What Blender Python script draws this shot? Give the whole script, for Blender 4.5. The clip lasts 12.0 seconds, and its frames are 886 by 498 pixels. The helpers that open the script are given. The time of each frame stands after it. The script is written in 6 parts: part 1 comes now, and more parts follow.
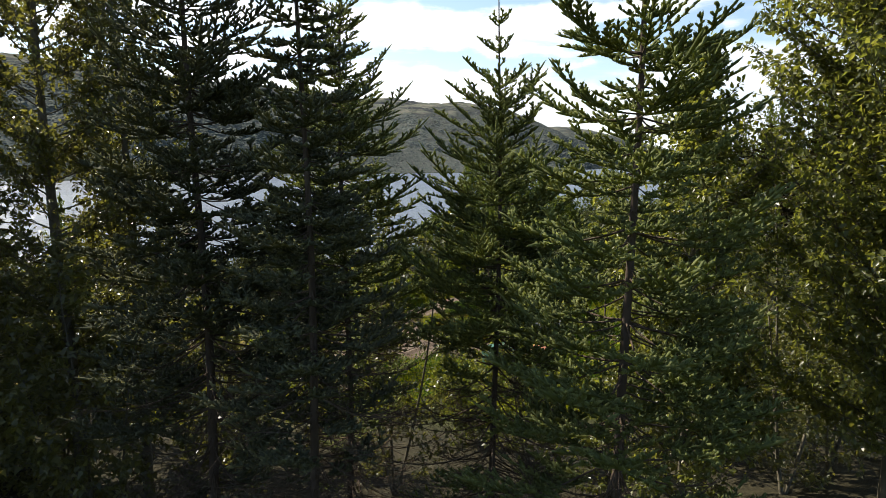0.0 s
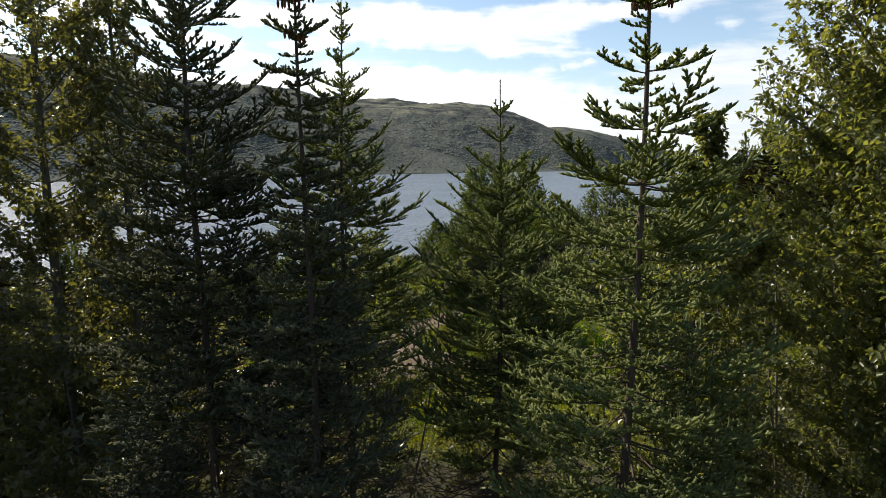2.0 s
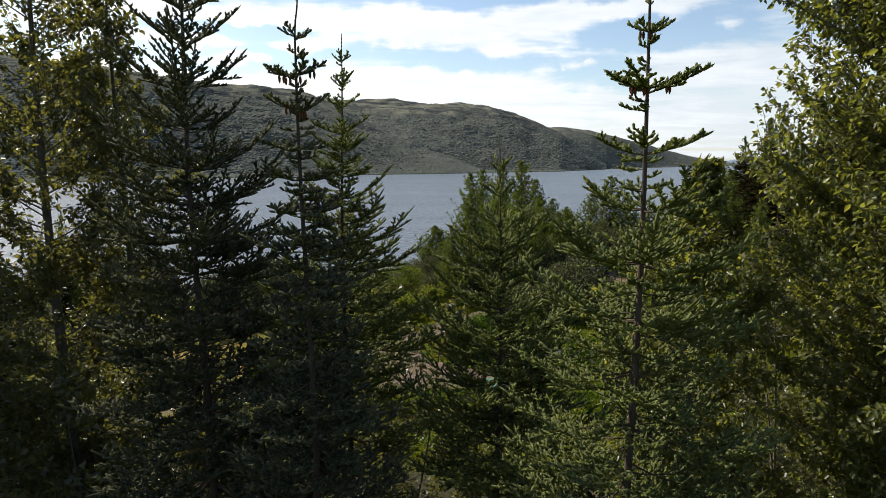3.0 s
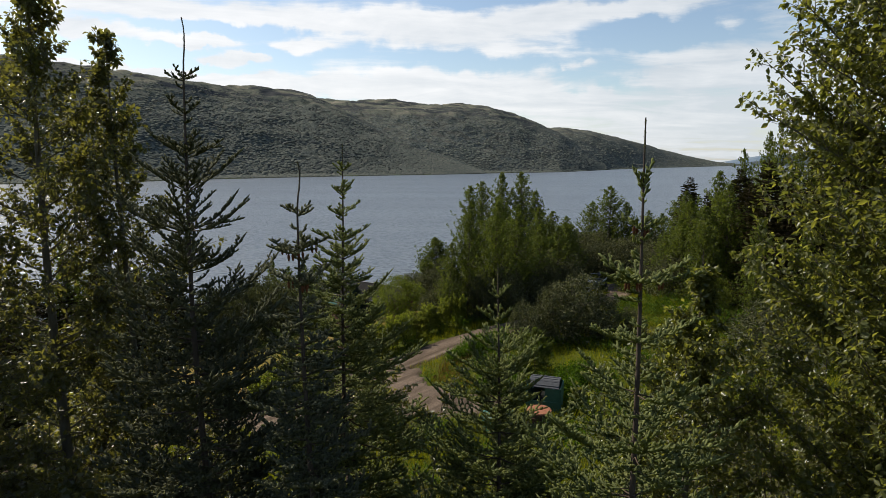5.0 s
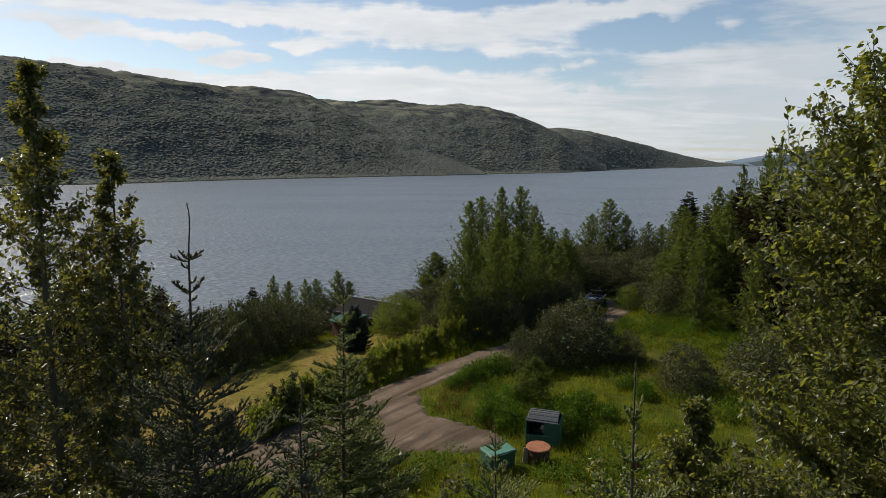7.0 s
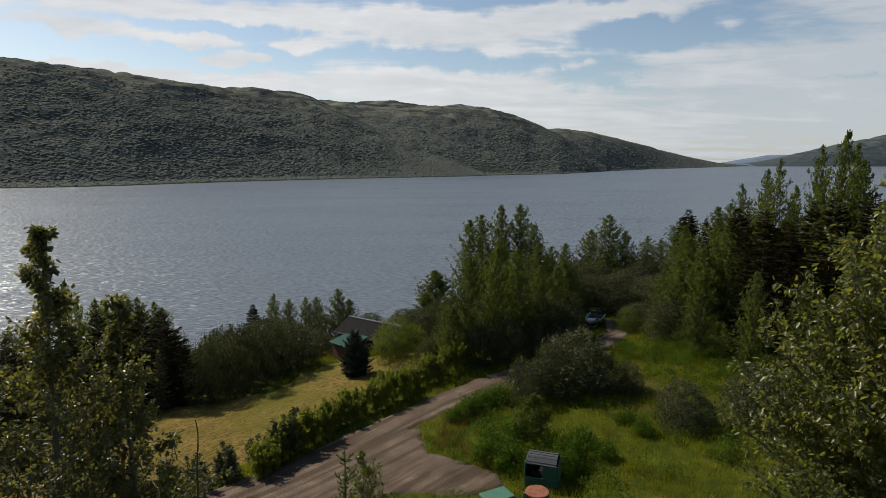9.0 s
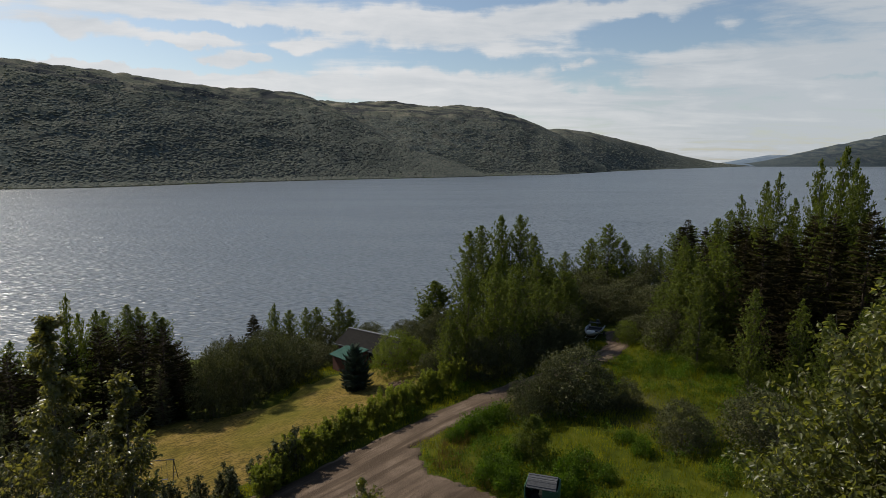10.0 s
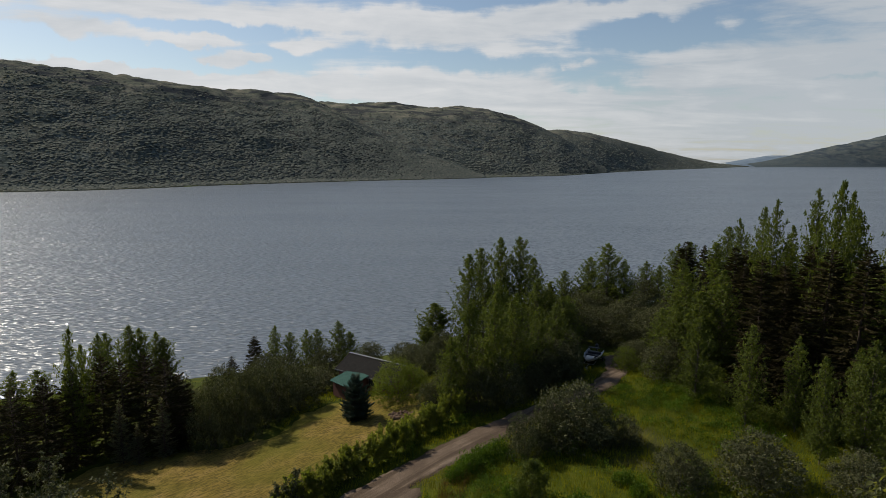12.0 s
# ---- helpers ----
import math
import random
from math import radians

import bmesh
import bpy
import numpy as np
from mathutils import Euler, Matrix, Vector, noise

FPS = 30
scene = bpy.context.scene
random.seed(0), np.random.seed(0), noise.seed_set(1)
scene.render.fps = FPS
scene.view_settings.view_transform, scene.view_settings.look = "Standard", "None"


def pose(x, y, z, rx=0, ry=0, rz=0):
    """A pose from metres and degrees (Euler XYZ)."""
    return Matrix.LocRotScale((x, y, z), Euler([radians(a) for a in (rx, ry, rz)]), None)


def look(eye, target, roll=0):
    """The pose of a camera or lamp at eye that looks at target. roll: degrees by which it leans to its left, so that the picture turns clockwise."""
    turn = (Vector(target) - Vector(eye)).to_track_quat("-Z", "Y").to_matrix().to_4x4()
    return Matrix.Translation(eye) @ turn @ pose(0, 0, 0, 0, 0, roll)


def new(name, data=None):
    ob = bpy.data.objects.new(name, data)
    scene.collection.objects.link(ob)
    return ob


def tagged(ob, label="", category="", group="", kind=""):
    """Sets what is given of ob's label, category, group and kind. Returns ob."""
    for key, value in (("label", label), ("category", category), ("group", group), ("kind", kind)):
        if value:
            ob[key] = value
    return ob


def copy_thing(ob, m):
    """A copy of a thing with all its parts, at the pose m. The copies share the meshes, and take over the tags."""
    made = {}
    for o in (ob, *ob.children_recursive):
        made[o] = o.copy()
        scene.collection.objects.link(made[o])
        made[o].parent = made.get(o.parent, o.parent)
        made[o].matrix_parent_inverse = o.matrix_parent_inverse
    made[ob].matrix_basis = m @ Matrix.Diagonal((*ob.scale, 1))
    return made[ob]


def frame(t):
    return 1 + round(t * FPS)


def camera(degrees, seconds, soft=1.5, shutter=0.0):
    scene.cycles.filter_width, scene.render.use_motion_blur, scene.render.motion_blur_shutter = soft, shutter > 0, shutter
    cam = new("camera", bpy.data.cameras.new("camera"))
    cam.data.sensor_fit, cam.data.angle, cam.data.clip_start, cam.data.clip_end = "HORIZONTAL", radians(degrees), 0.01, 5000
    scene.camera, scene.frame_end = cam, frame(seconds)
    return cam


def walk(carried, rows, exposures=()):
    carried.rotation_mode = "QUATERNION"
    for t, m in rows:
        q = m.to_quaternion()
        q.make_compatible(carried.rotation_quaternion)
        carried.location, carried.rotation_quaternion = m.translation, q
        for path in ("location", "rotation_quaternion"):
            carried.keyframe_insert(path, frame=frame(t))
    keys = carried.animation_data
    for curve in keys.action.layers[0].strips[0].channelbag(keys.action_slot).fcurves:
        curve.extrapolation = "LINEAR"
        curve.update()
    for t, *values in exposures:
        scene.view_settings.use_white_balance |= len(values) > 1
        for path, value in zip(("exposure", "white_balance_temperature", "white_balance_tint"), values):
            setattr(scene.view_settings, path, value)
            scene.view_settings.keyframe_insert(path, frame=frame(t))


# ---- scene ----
# a drone that climbs straight up, looking a little down
cam = camera(74.0, 12.0, soft=0.65)
PATH = [
    (0.0, pose(-0.08, -0.31, 21.96, 81.53, 0, 0)),
    (0.5, pose(-0.09, -0.29, 22.18, 81.53, 0, 0)),
    (1.0, pose(-0.10, -0.26, 22.43, 81.53, 0, 0)),
    (1.5, pose(-0.10, -0.24, 22.71, 81.53, 0, 0)),
    (2.0, pose(-0.10, -0.21, 23.01, 81.53, 0, 0)),
    (2.5, pose(-0.10, -0.19, 23.33, 81.53, 0, 0)),
    (3.0, pose(-0.10, -0.16, 23.66, 81.53, 0, 0)),
    (3.5, pose(-0.10, -0.14, 24.02, 81.53, 0, 0)),
    (4.0, pose(-0.10, -0.11, 24.39, 81.53, 0, 0)),
    (4.5, pose(-0.09, -0.08, 24.79, 81.53, 0, 0)),
    (5.0, pose(-0.09, -0.06, 25.20, 81.53, 0, 0)),
    (5.5, pose(-0.08, -0.03, 25.64, 81.53, 0, 0)),
    (6.0, pose(-0.08, -0.00, 26.11, 81.53, 0, 0)),
    (6.5, pose(-0.08, 0.02, 26.61, 81.53, 0, 0)),
    (7.0, pose(-0.07, 0.05, 27.14, 81.53, 0, 0)),
    (7.5, pose(-0.07, 0.07, 27.70, 81.53, 0, 0)),
    (8.0, pose(-0.06, 0.10, 28.29, 81.53, 0, 0)),
    (8.5, pose(-0.06, 0.12, 28.92, 81.53, 0, 0)),
    (9.0, pose(-0.05, 0.14, 29.58, 81.53, 0, 0)),
    (9.5, pose(-0.05, 0.17, 30.27, 81.53, 0, 0)),
    (10.0, pose(-0.05, 0.18, 30.98, 81.53, 0, 0)),
    (10.5, pose(-0.04, 0.20, 31.72, 81.53, 0, 0)),
    (11.0, pose(-0.04, 0.22, 32.48, 81.53, 0, 0)),
    (11.5, pose(-0.04, 0.24, 33.24, 81.53, 0, 0)),
    (12.0, pose(-0.04, 0.25, 34.00, 81.53, 0, 0)),
]
walk(cam, PATH, exposures=[(0.0, 0.92), (1.5, 0.74), (3.0, 0.54), (5.0, 0.26), (7.0, 0.06), (9.0, -0.10), (12.0, -0.24)])

# ---------------------------------------------------------------- sky and sun
SUN_AZ, SUN_EL = radians(-55), radians(41)      # from straight ahead, left is negative
world = bpy.data.worlds.new("sky")
scene.world = world
world.use_nodes = True
wt = world.node_tree
wt.nodes.clear()


def wn(kind, **values):
    n = wt.nodes.new(kind)
    for k, v in values.items():
        if k == "op":
            n.operation = v
        else:
            n.inputs[int(k[1:])].default_value = v
    return n


def wmath(op, a, b=None, clamp=False):
    n = wt.nodes.new("ShaderNodeMath")
    n.operation, n.use_clamp = op, clamp
    for i, v in enumerate((a, b)):
        if v is None:
            continue
        if isinstance(v, (int, float)):
            n.inputs[i].default_value = v
        else:
            wt.links.new(v, n.inputs[i])
    return n.outputs[0]


def build_sky():
    sky = wt.nodes.new("ShaderNodeTexSky")
    sky.sky_type, sky.sun_disc = "NISHITA", False
    sky.sun_elevation, sky.sun_rotation = SUN_EL, SUN_AZ
    sky.air_density, sky.dust_density, sky.ozone_density = 1.0, 0.6, 0.2
    co = wt.nodes.new("ShaderNodeTexCoord")
    sep = wt.nodes.new("ShaderNodeSeparateXYZ")
    wt.links.new(co.outputs["Generated"], sep.inputs[0])
    x, y, z = sep.outputs
    az = wmath("ARCTAN2", x, y)
    el = wmath("ARCSINE", z)
    # thin streaky cloud on a high sheet
    den = wmath("ADD", wmath("MAXIMUM", z, 0.0), 0.12)
    comb = wt.nodes.new("ShaderNodeCombineXYZ")
    wt.links.new(wmath("DIVIDE", x, den), comb.inputs[0])
    wt.links.new(wmath("MULTIPLY", wmath("DIVIDE", y, den), 1.0), comb.inputs[1])
    mp = wt.nodes.new("ShaderNodeMapping")
    mp.inputs["Rotation"].default_value = (0, 0, 0.35)
    mp.inputs["Scale"].default_value = (0.75, 1.25, 1)
    wt.links.new(comb.outputs[0], mp.inputs[0])
    nz = wt.nodes.new("ShaderNodeTexNoise")
    nz.inputs["Scale"].default_value, nz.inputs["Detail"].default_value = 1.5, 12
    nz.inputs["Roughness"].default_value, nz.inputs["Distortion"].default_value = 0.62, 0.6
    wt.links.new(mp.outputs[0], nz.inputs["Vector"])
    cover = wmath("SUBTRACT", wmath("MULTIPLY", nz.outputs[0], 1.5), 0.42)
    # the sky clears towards the zenith
    cover = wmath("SUBTRACT", cover, wmath("MULTIPLY", wmath("MAXIMUM", wmath("SUBTRACT", z, 0.26), 0.0), 2.6))
    # fine wobble so that the banks have ragged edges
    nf = wt.nodes.new("ShaderNodeTexNoise")
    nf.inputs["Scale"].default_value, nf.inputs["Detail"].default_value = 20.0, 8
    wt.links.new(co.outputs["Generated"], nf.inputs["Vector"])
    wob = wmath("MULTIPLY", wmath("SUBTRACT", nf.outputs[0], 0.5), 0.09)
    az2 = wmath("ADD", az, wmath("MULTIPLY", wob, 2.0))
    el2 = wmath("ADD", el, wmath("MULTIPLY", wob, 0.55))
    # banks of cloud (+) and clear patches (-): azimuth, height, half widths, weight
    high_banks = [(-0.549, 0.184, 0.085, 0.014, 0.9), (-0.52, 0.218, 0.15, 0.016, 0.6), (-0.385, 0.175, 0.046, 0.007, 1.5), (-0.334, 0.155, 0.045, 0.008, 1.5),
        (-0.222, 0.181, 0.032, 0.008, 0.9), (-0.17, 0.222, 0.3, 0.02, 0.75), (0.06, 0.212, 0.18, 0.02, 0.6), (-0.06, 0.191, 0.16, 0.011, 0.45),
        (0.1, 0.178, 0.1, 0.008, 0.35), (0.28, 0.234, 0.11, 0.012, 0.8), (0.6, 0.21, 0.16, 0.06, 0.45), (0.225, 0.155, 0.02, 0.006, 0.5)]
    low_banks = [(-0.56, 0.131, 0.06, 0.007, 1.2), (-0.45, 0.126, 0.13, 0.009, 1.3), (-0.3, 0.119, 0.14, 0.012, 1.2), (-0.05, 0.122, 0.2, 0.024, 0.95),
        (0.13, 0.098, 0.14, 0.018, 0.75), (0.21, 0.095, 0.06, 0.008, 0.4), (0.5, 0.13, 0.2, 0.05, 0.5), (0.37, 0.137, 0.06, 0.02, 0.5), (0.45, 0.06, 0.3, 0.04, 0.45)]
    clearings = [(-0.35, 0.197, 0.11, 0.008, -0.9), (0.365, 0.187, 0.085, 0.012, -0.9), (0.3, 0.206, 0.08, 0.01, -0.6), (0.05, 0.155, 0.2, 0.009, -0.3),
        (0.27, 0.115, 0.04, 0.016, -0.4), (-0.55, 0.159, 0.12, 0.009, -0.8), (-0.3, 0.165, 0.1, 0.011, -0.3), (-0.45, 0.147, 0.12, 0.008, -0.7),
        (0.58, 0.112, 0.06, 0.004, -0.35)]
    for a, e, ra, re, w in high_banks + low_banks + clearings:
        da = wmath("DIVIDE", wmath("SUBTRACT", az2, a), ra)
        de = wmath("DIVIDE", wmath("SUBTRACT", el2, e), re)
        r2 = wmath("ADD", wmath("MULTIPLY", da, da), wmath("MULTIPLY", de, de))
        bump = wmath("MULTIPLY", wmath("EXPONENT", wmath("MULTIPLY", r2, -0.9)), w)
        cover = wmath("ADD", cover, bump)
    # wind-drawn streaks
    comb2 = wt.nodes.new("ShaderNodeCombineXYZ")
    wt.links.new(wmath("ADD", wmath("MULTIPLY", az, 5.0), wmath("MULTIPLY", el, 9.0)), comb2.inputs[0])
    wt.links.new(wmath("MULTIPLY", el, 38.0), comb2.inputs[1])
    ns = wt.nodes.new("ShaderNodeTexNoise")
    ns.inputs["Scale"].default_value, ns.inputs["Detail"].default_value = 1.0, 9
    ns.inputs["Roughness"].default_value, ns.inputs["Distortion"].default_value = 0.6, 0.5
    wt.links.new(comb2.outputs[0], ns.inputs["Vector"])
    cover = wmath("ADD", cover, wmath("MULTIPLY", wmath("SUBTRACT", ns.outputs[0], 0.52), 1.05))
    # haze whitens the sky just over the horizon
    cover = wmath("ADD", cover, wmath("MULTIPLY", wmath("EXPONENT", wmath("MULTIPLY", wmath("MAXIMUM", z, 0.0), -22.0)), 0.45))
    ramp = wt.nodes.new("ShaderNodeMapRange")
    ramp.interpolation_type = "SMOOTHSTEP"
    ramp.inputs["From Min"].default_value, ramp.inputs["From Max"].default_value = 0.30, 0.88
    wt.links.new(cover, ramp.inputs["Value"])
    scale = wt.nodes.new("ShaderNodeVectorMath")
    scale.operation = "SCALE"
    scale.inputs["Scale"].default_value = SKY
    wt.links.new(sky.outputs[0], scale.inputs[0])
    mix = wt.nodes.new("ShaderNodeMix")
    mix.data_type = "RGBA"
    wt.links.new(wmath("MULTIPLY", ramp.outputs[0], 0.92), mix.inputs["Factor"])
    wt.links.new(scale.outputs[0], mix.inputs["A"])
    # cloud is brighter where it is thick
    shade = wt.nodes.new("ShaderNodeMix")
    shade.data_type = "RGBA"
    shade.inputs["A"].default_value, shade.inputs["B"].default_value = VEIL, CLOUD
    dense = wt.nodes.new("ShaderNodeMapRange")
    dense.inputs["From Min"].default_value, dense.inputs["From Max"].default_value = 0.24, 0.58
    wt.links.new(wmath("ADD", wmath("MULTIPLY", nz.outputs[0], 0.52), wmath("SUBTRACT", wmath("ADD", wmath("MULTIPLY", nf.outputs[0], 0.15), wmath("MULTIPLY", ns.outputs[0], 0.34)), wmath("MULTIPLY", wmath("MINIMUM", wmath("MAXIMUM", wmath("ADD", az, 0.1), 0.0), 0.7), 0.45))), dense.inputs["Value"])
    wt.links.new(dense.outputs[0], shade.inputs["Factor"])
    wt.links.new(shade.outputs["Result"], mix.inputs["B"])
    bg = wt.nodes.new("ShaderNodeBackground")
    wt.links.new(mix.outputs["Result"], bg.inputs["Color"])
    out = wt.nodes.new("ShaderNodeOutputWorld")
    wt.links.new(bg.outputs[0], out.inputs["Surface"])


SKY = 0.105
CLOUD = (0.845, 0.845, 0.85, 1)
VEIL = (0.55, 0.595, 0.64, 1)
build_sky()

sun = new("sun", bpy.data.lights.new("sun", "SUN"))
sun.data.energy, sun.data.angle, sun.data.color = 5.0, radians(0.53), (1.0, 0.92, 0.78)
sun_way = Vector((math.sin(SUN_AZ) * math.cos(SUN_EL), math.cos(SUN_AZ) * math.cos(SUN_EL), math.sin(SUN_EL)))
sun.matrix_world = look(sun_way * 50, (0, 0, 0))


# ---------------------------------------------------------------- materials
class Mat:
    """A small builder for node materials."""

    def __init__(self, name, rough=0.8, coord="Object"):
        self.m = bpy.data.materials.new(name)
        self.m.use_nodes = True
        self.t = self.m.node_tree
        self.b = self.t.nodes["Principled BSDF"]
        self.b.inputs["Roughness"].default_value = rough
        if rough >= 0.85:
            self.b.inputs["Specular IOR Level"].default_value = 0.08
        self.co = self.t.nodes.new("ShaderNodeTexCoord").outputs[coord]

    def link(self, a, b):
        self.t.links.new(a, b)

    def noise(self, scale, detail=4, rough=0.55, stretch=None, distort=0.0):
        n = self.t.nodes.new("ShaderNodeTexNoise")
        n.inputs["Scale"].default_value, n.inputs["Detail"].default_value = scale, detail
        n.inputs["Roughness"].default_value, n.inputs["Distortion"].default_value = rough, distort
        src = self.co
        if stretch:
            mp = self.t.nodes.new("ShaderNodeMapping")
            mp.inputs["Scale"].default_value = stretch
            self.link(src, mp.inputs[0])
            src = mp.outputs[0]
        self.link(src, n.inputs["Vector"])
        return n.outputs[0]

    def along(self, angle, scale, stretch, detail=4):
        """Noise drawn out along a direction on the ground."""
        turn, size = self.t.nodes.new("ShaderNodeMapping"), self.t.nodes.new("ShaderNodeMapping")
        turn.inputs["Rotation"].default_value, size.inputs["Scale"].default_value = (0, 0, -radians(angle)), stretch
        n = self.t.nodes.new("ShaderNodeTexNoise")
        n.inputs["Scale"].default_value, n.inputs["Detail"].default_value = scale, detail
        self.link(self.co, turn.inputs[0])
        self.link(turn.outputs[0], size.inputs[0])
        self.link(size.outputs[0], n.inputs["Vector"])
        return n.outputs[0]

    def tilt(self, scale, detail, stretch, amount):
        """A normal leaning every way, for choppy water."""
        mp, n = self.t.nodes.new("ShaderNodeMapping"), self.t.nodes.new("ShaderNodeTexNoise")
        mp.inputs["Scale"].default_value = stretch
        n.inputs["Scale"].default_value, n.inputs["Detail"].default_value = scale, detail
        self.link(self.co, mp.inputs[0])
        self.link(mp.outputs[0], n.inputs["Vector"])
        v = n.outputs["Color"]
        for op, by in (("SUBTRACT", (0.5, 0.5, 0.5)), ("MULTIPLY", (amount, amount, 0)), ("ADD", (0, 0, 1))):
            k = self.t.nodes.new("ShaderNodeVectorMath")
            k.operation = op
            k.inputs[1].default_value = by
            self.link(v, k.inputs[0])
            v = k.outputs[0]
        k = self.t.nodes.new("ShaderNodeVectorMath")
        k.operation = "NORMALIZE"
        self.link(v, k.inputs[0])
        return k.outputs[0]

    def cells(self, scale, out="Distance"):
        n = self.t.nodes.new("ShaderNodeTexVoronoi")
        n.inputs["Scale"].default_value = scale
        self.link(self.co, n.inputs["Vector"])
        return n.outputs[out]

    def ramp(self, fac, *stops):
        n = self.t.nodes.new("ShaderNodeValToRGB")
        while len(n.color_ramp.elements) < len(stops):
            n.color_ramp.elements.new(0.5)
        for e, (p, c) in zip(n.color_ramp.elements, stops):
            e.position, e.color = p, (*c, 1)
        self.link(fac, n.inputs[0])
        return n.outputs[0]

    def mix(self, fac, a, b, how="MIX"):
        n = self.t.nodes.new("ShaderNodeMix")
        n.data_type, n.blend_type = "RGBA", how
        for key, v in (("Factor", fac), ("A", a), ("B", b)):
            if isinstance(v, (int, float)):
                n.inputs[key].default_value = v
            elif isinstance(v, tuple):
                n.inputs[key].default_value = (*v, 1)
            else:
                self.link(v, n.inputs[key])
        return n.outputs["Result"]

    def random(self):
        return self.t.nodes.new("ShaderNodeObjectInfo").outputs["Random"]

    def island(self):
        return self.t.nodes.new("ShaderNodeNewGeometry").outputs["Random Per Island"]

    def colour(self, c):
        self.link(c, self.b.inputs["Base Color"])
        self.c = c

    def bump(self, h, strength=0.4, dist=0.02):
        n = self.t.nodes.new("ShaderNodeBump")
        n.inputs["Strength"].default_value, n.inputs["Distance"].default_value = strength, dist
        self.link(h, n.inputs["Height"])
        self.link(n.outputs[0], self.b.inputs["Normal"])

    def soften(self, share):
        """Shading normals that lean upwards, as a cloud of small leaves has them."""
        up, add = self.t.nodes.new("ShaderNodeVectorMath"), self.t.nodes.new("ShaderNodeVectorMath")
        up.operation, add.operation = "SCALE", "ADD"
        up.inputs["Scale"].default_value = 1 - share
        add.inputs[1].default_value = (0, 0, share)
        self.link(self.t.nodes.new("ShaderNodeNewGeometry").outputs["Normal"], up.inputs[0])
        self.link(up.outputs[0], add.inputs[0])
        n = self.t.nodes.new("ShaderNodeVectorMath")
        n.operation = "NORMALIZE"
        self.link(add.outputs[0], n.inputs[0])
        self.link(n.outputs[0], self.b.inputs["Normal"])

    def leafy(self, amount, tint):
        """Light that passes through a leaf."""
        tr = self.t.nodes.new("ShaderNodeBsdfTranslucent")
        self.link(self.mix(1.0, self.c, tint, "MULTIPLY"), tr.inputs["Color"])
        ms = self.t.nodes.new("ShaderNodeMixShader")
        ms.inputs[0].default_value = amount
        self.link(self.b.outputs[0], ms.inputs[1])
        self.link(tr.outputs[0], ms.inputs[2])
        self.link(ms.outputs[0], self.t.nodes["Material Output"].inputs["Surface"])


def foliage(name, dark, mid, light, rough=0.5, through_amount=0.35, tint=(1.5, 1.6, 0.5), spec=0.4, patch=0.8, soft=0.0):
    m = Mat(name, rough)
    base = m.ramp(m.island(), (0.0, dark), (0.55, mid), (1.0, light))
    if 0.1 < patch < 0.5:
        # low plants grow in darker and lighter drifts
        c = m.mix(m.ramp(m.noise(patch * 4, 4, 0.65), (0.42, (0, 0, 0)), (0.60, (0.85, 0.85, 0.85))), base, tuple(v * 0.42 for v in mid))
    else:
        c = m.mix(m.mix(0.5, m.noise(patch, 3), m.random()), base, tuple(v * 0.62 for v in mid))
    m.colour(c)
    m.b.inputs["Specular IOR Level"].default_value = spec
    if soft:
        m.soften(soft)
    m.leafy(through_amount, tint)
    return m.m


def bark(name, a, b, scale=14.0):
    m = Mat(name, 0.9)
    n = m.noise(scale, 6, 0.6, (1, 1, 0.25))
    m.colour(m.mix(m.noise(2.5, 3), m.ramp(n, (0.3, a), (0.7, b)), tuple(v * 0.6 for v in a)))
    m.bump(n, 0.7, 0.02)
    return m.m


needle_mat = foliage("spruce_needles", (0.080, 0.088, 0.058), (0.140, 0.148, 0.094), (0.245, 0.248, 0.140), 0.75, 0.48, (1.45, 1.35, 0.85), 0.12)
needle_green_mat = foliage("spruce_needles_green", (0.112, 0.138, 0.058), (0.206, 0.236, 0.096), (0.360, 0.372, 0.150), 0.75, 0.52, (1.5, 1.45, 0.75), 0.12)
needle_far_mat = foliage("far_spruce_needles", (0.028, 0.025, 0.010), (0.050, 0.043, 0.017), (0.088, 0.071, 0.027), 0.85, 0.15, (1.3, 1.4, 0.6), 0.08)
needle_blue_mat = foliage("blue_spruce_needles", (0.030, 0.050, 0.034), (0.050, 0.078, 0.050), (0.084, 0.112, 0.068), 0.75, 0.25, (1.2, 1.4, 0.8), 0.3)
poplar_leaf_mat = foliage("poplar_leaves", (0.066, 0.078, 0.026), (0.108, 0.120, 0.041), (0.176, 0.180, 0.064), 0.34, 0.55, (2.3, 2.15, 0.78), 0.42)
birch_leaf_mat = foliage("birch_leaves", (0.066, 0.070, 0.030), (0.110, 0.114, 0.046), (0.180, 0.174, 0.072), 0.34, 0.54, (1.95, 1.8, 0.66), 0.55)
far_leaf_mat = foliage("far_poplar_leaves", (0.062, 0.082, 0.018), (0.110, 0.138, 0.030), (0.190, 0.216, 0.050), 0.6, 0.48, (1.5, 1.5, 0.55), 0.12)
willow_leaf_mat = foliage("willow_leaves", (0.038, 0.042, 0.019), (0.086, 0.089, 0.043), (0.232, 0.226, 0.134), 0.7, 0.20, (1.4, 1.5, 0.6), 0.08)
hedge_leaf_mat = foliage("hedge_leaves", (0.118, 0.136, 0.032), (0.185, 0.202, 0.050), (0.262, 0.268, 0.074), 0.55, 0.62, (1.5, 1.6, 0.5), 0.12)
round_leaf_mat = foliage("garden_willow_leaves", (0.082, 0.104, 0.024), (0.136, 0.160, 0.036), (0.205, 0.225, 0.055), 0.55, 0.48, (1.5, 1.6, 0.5), 0.12)
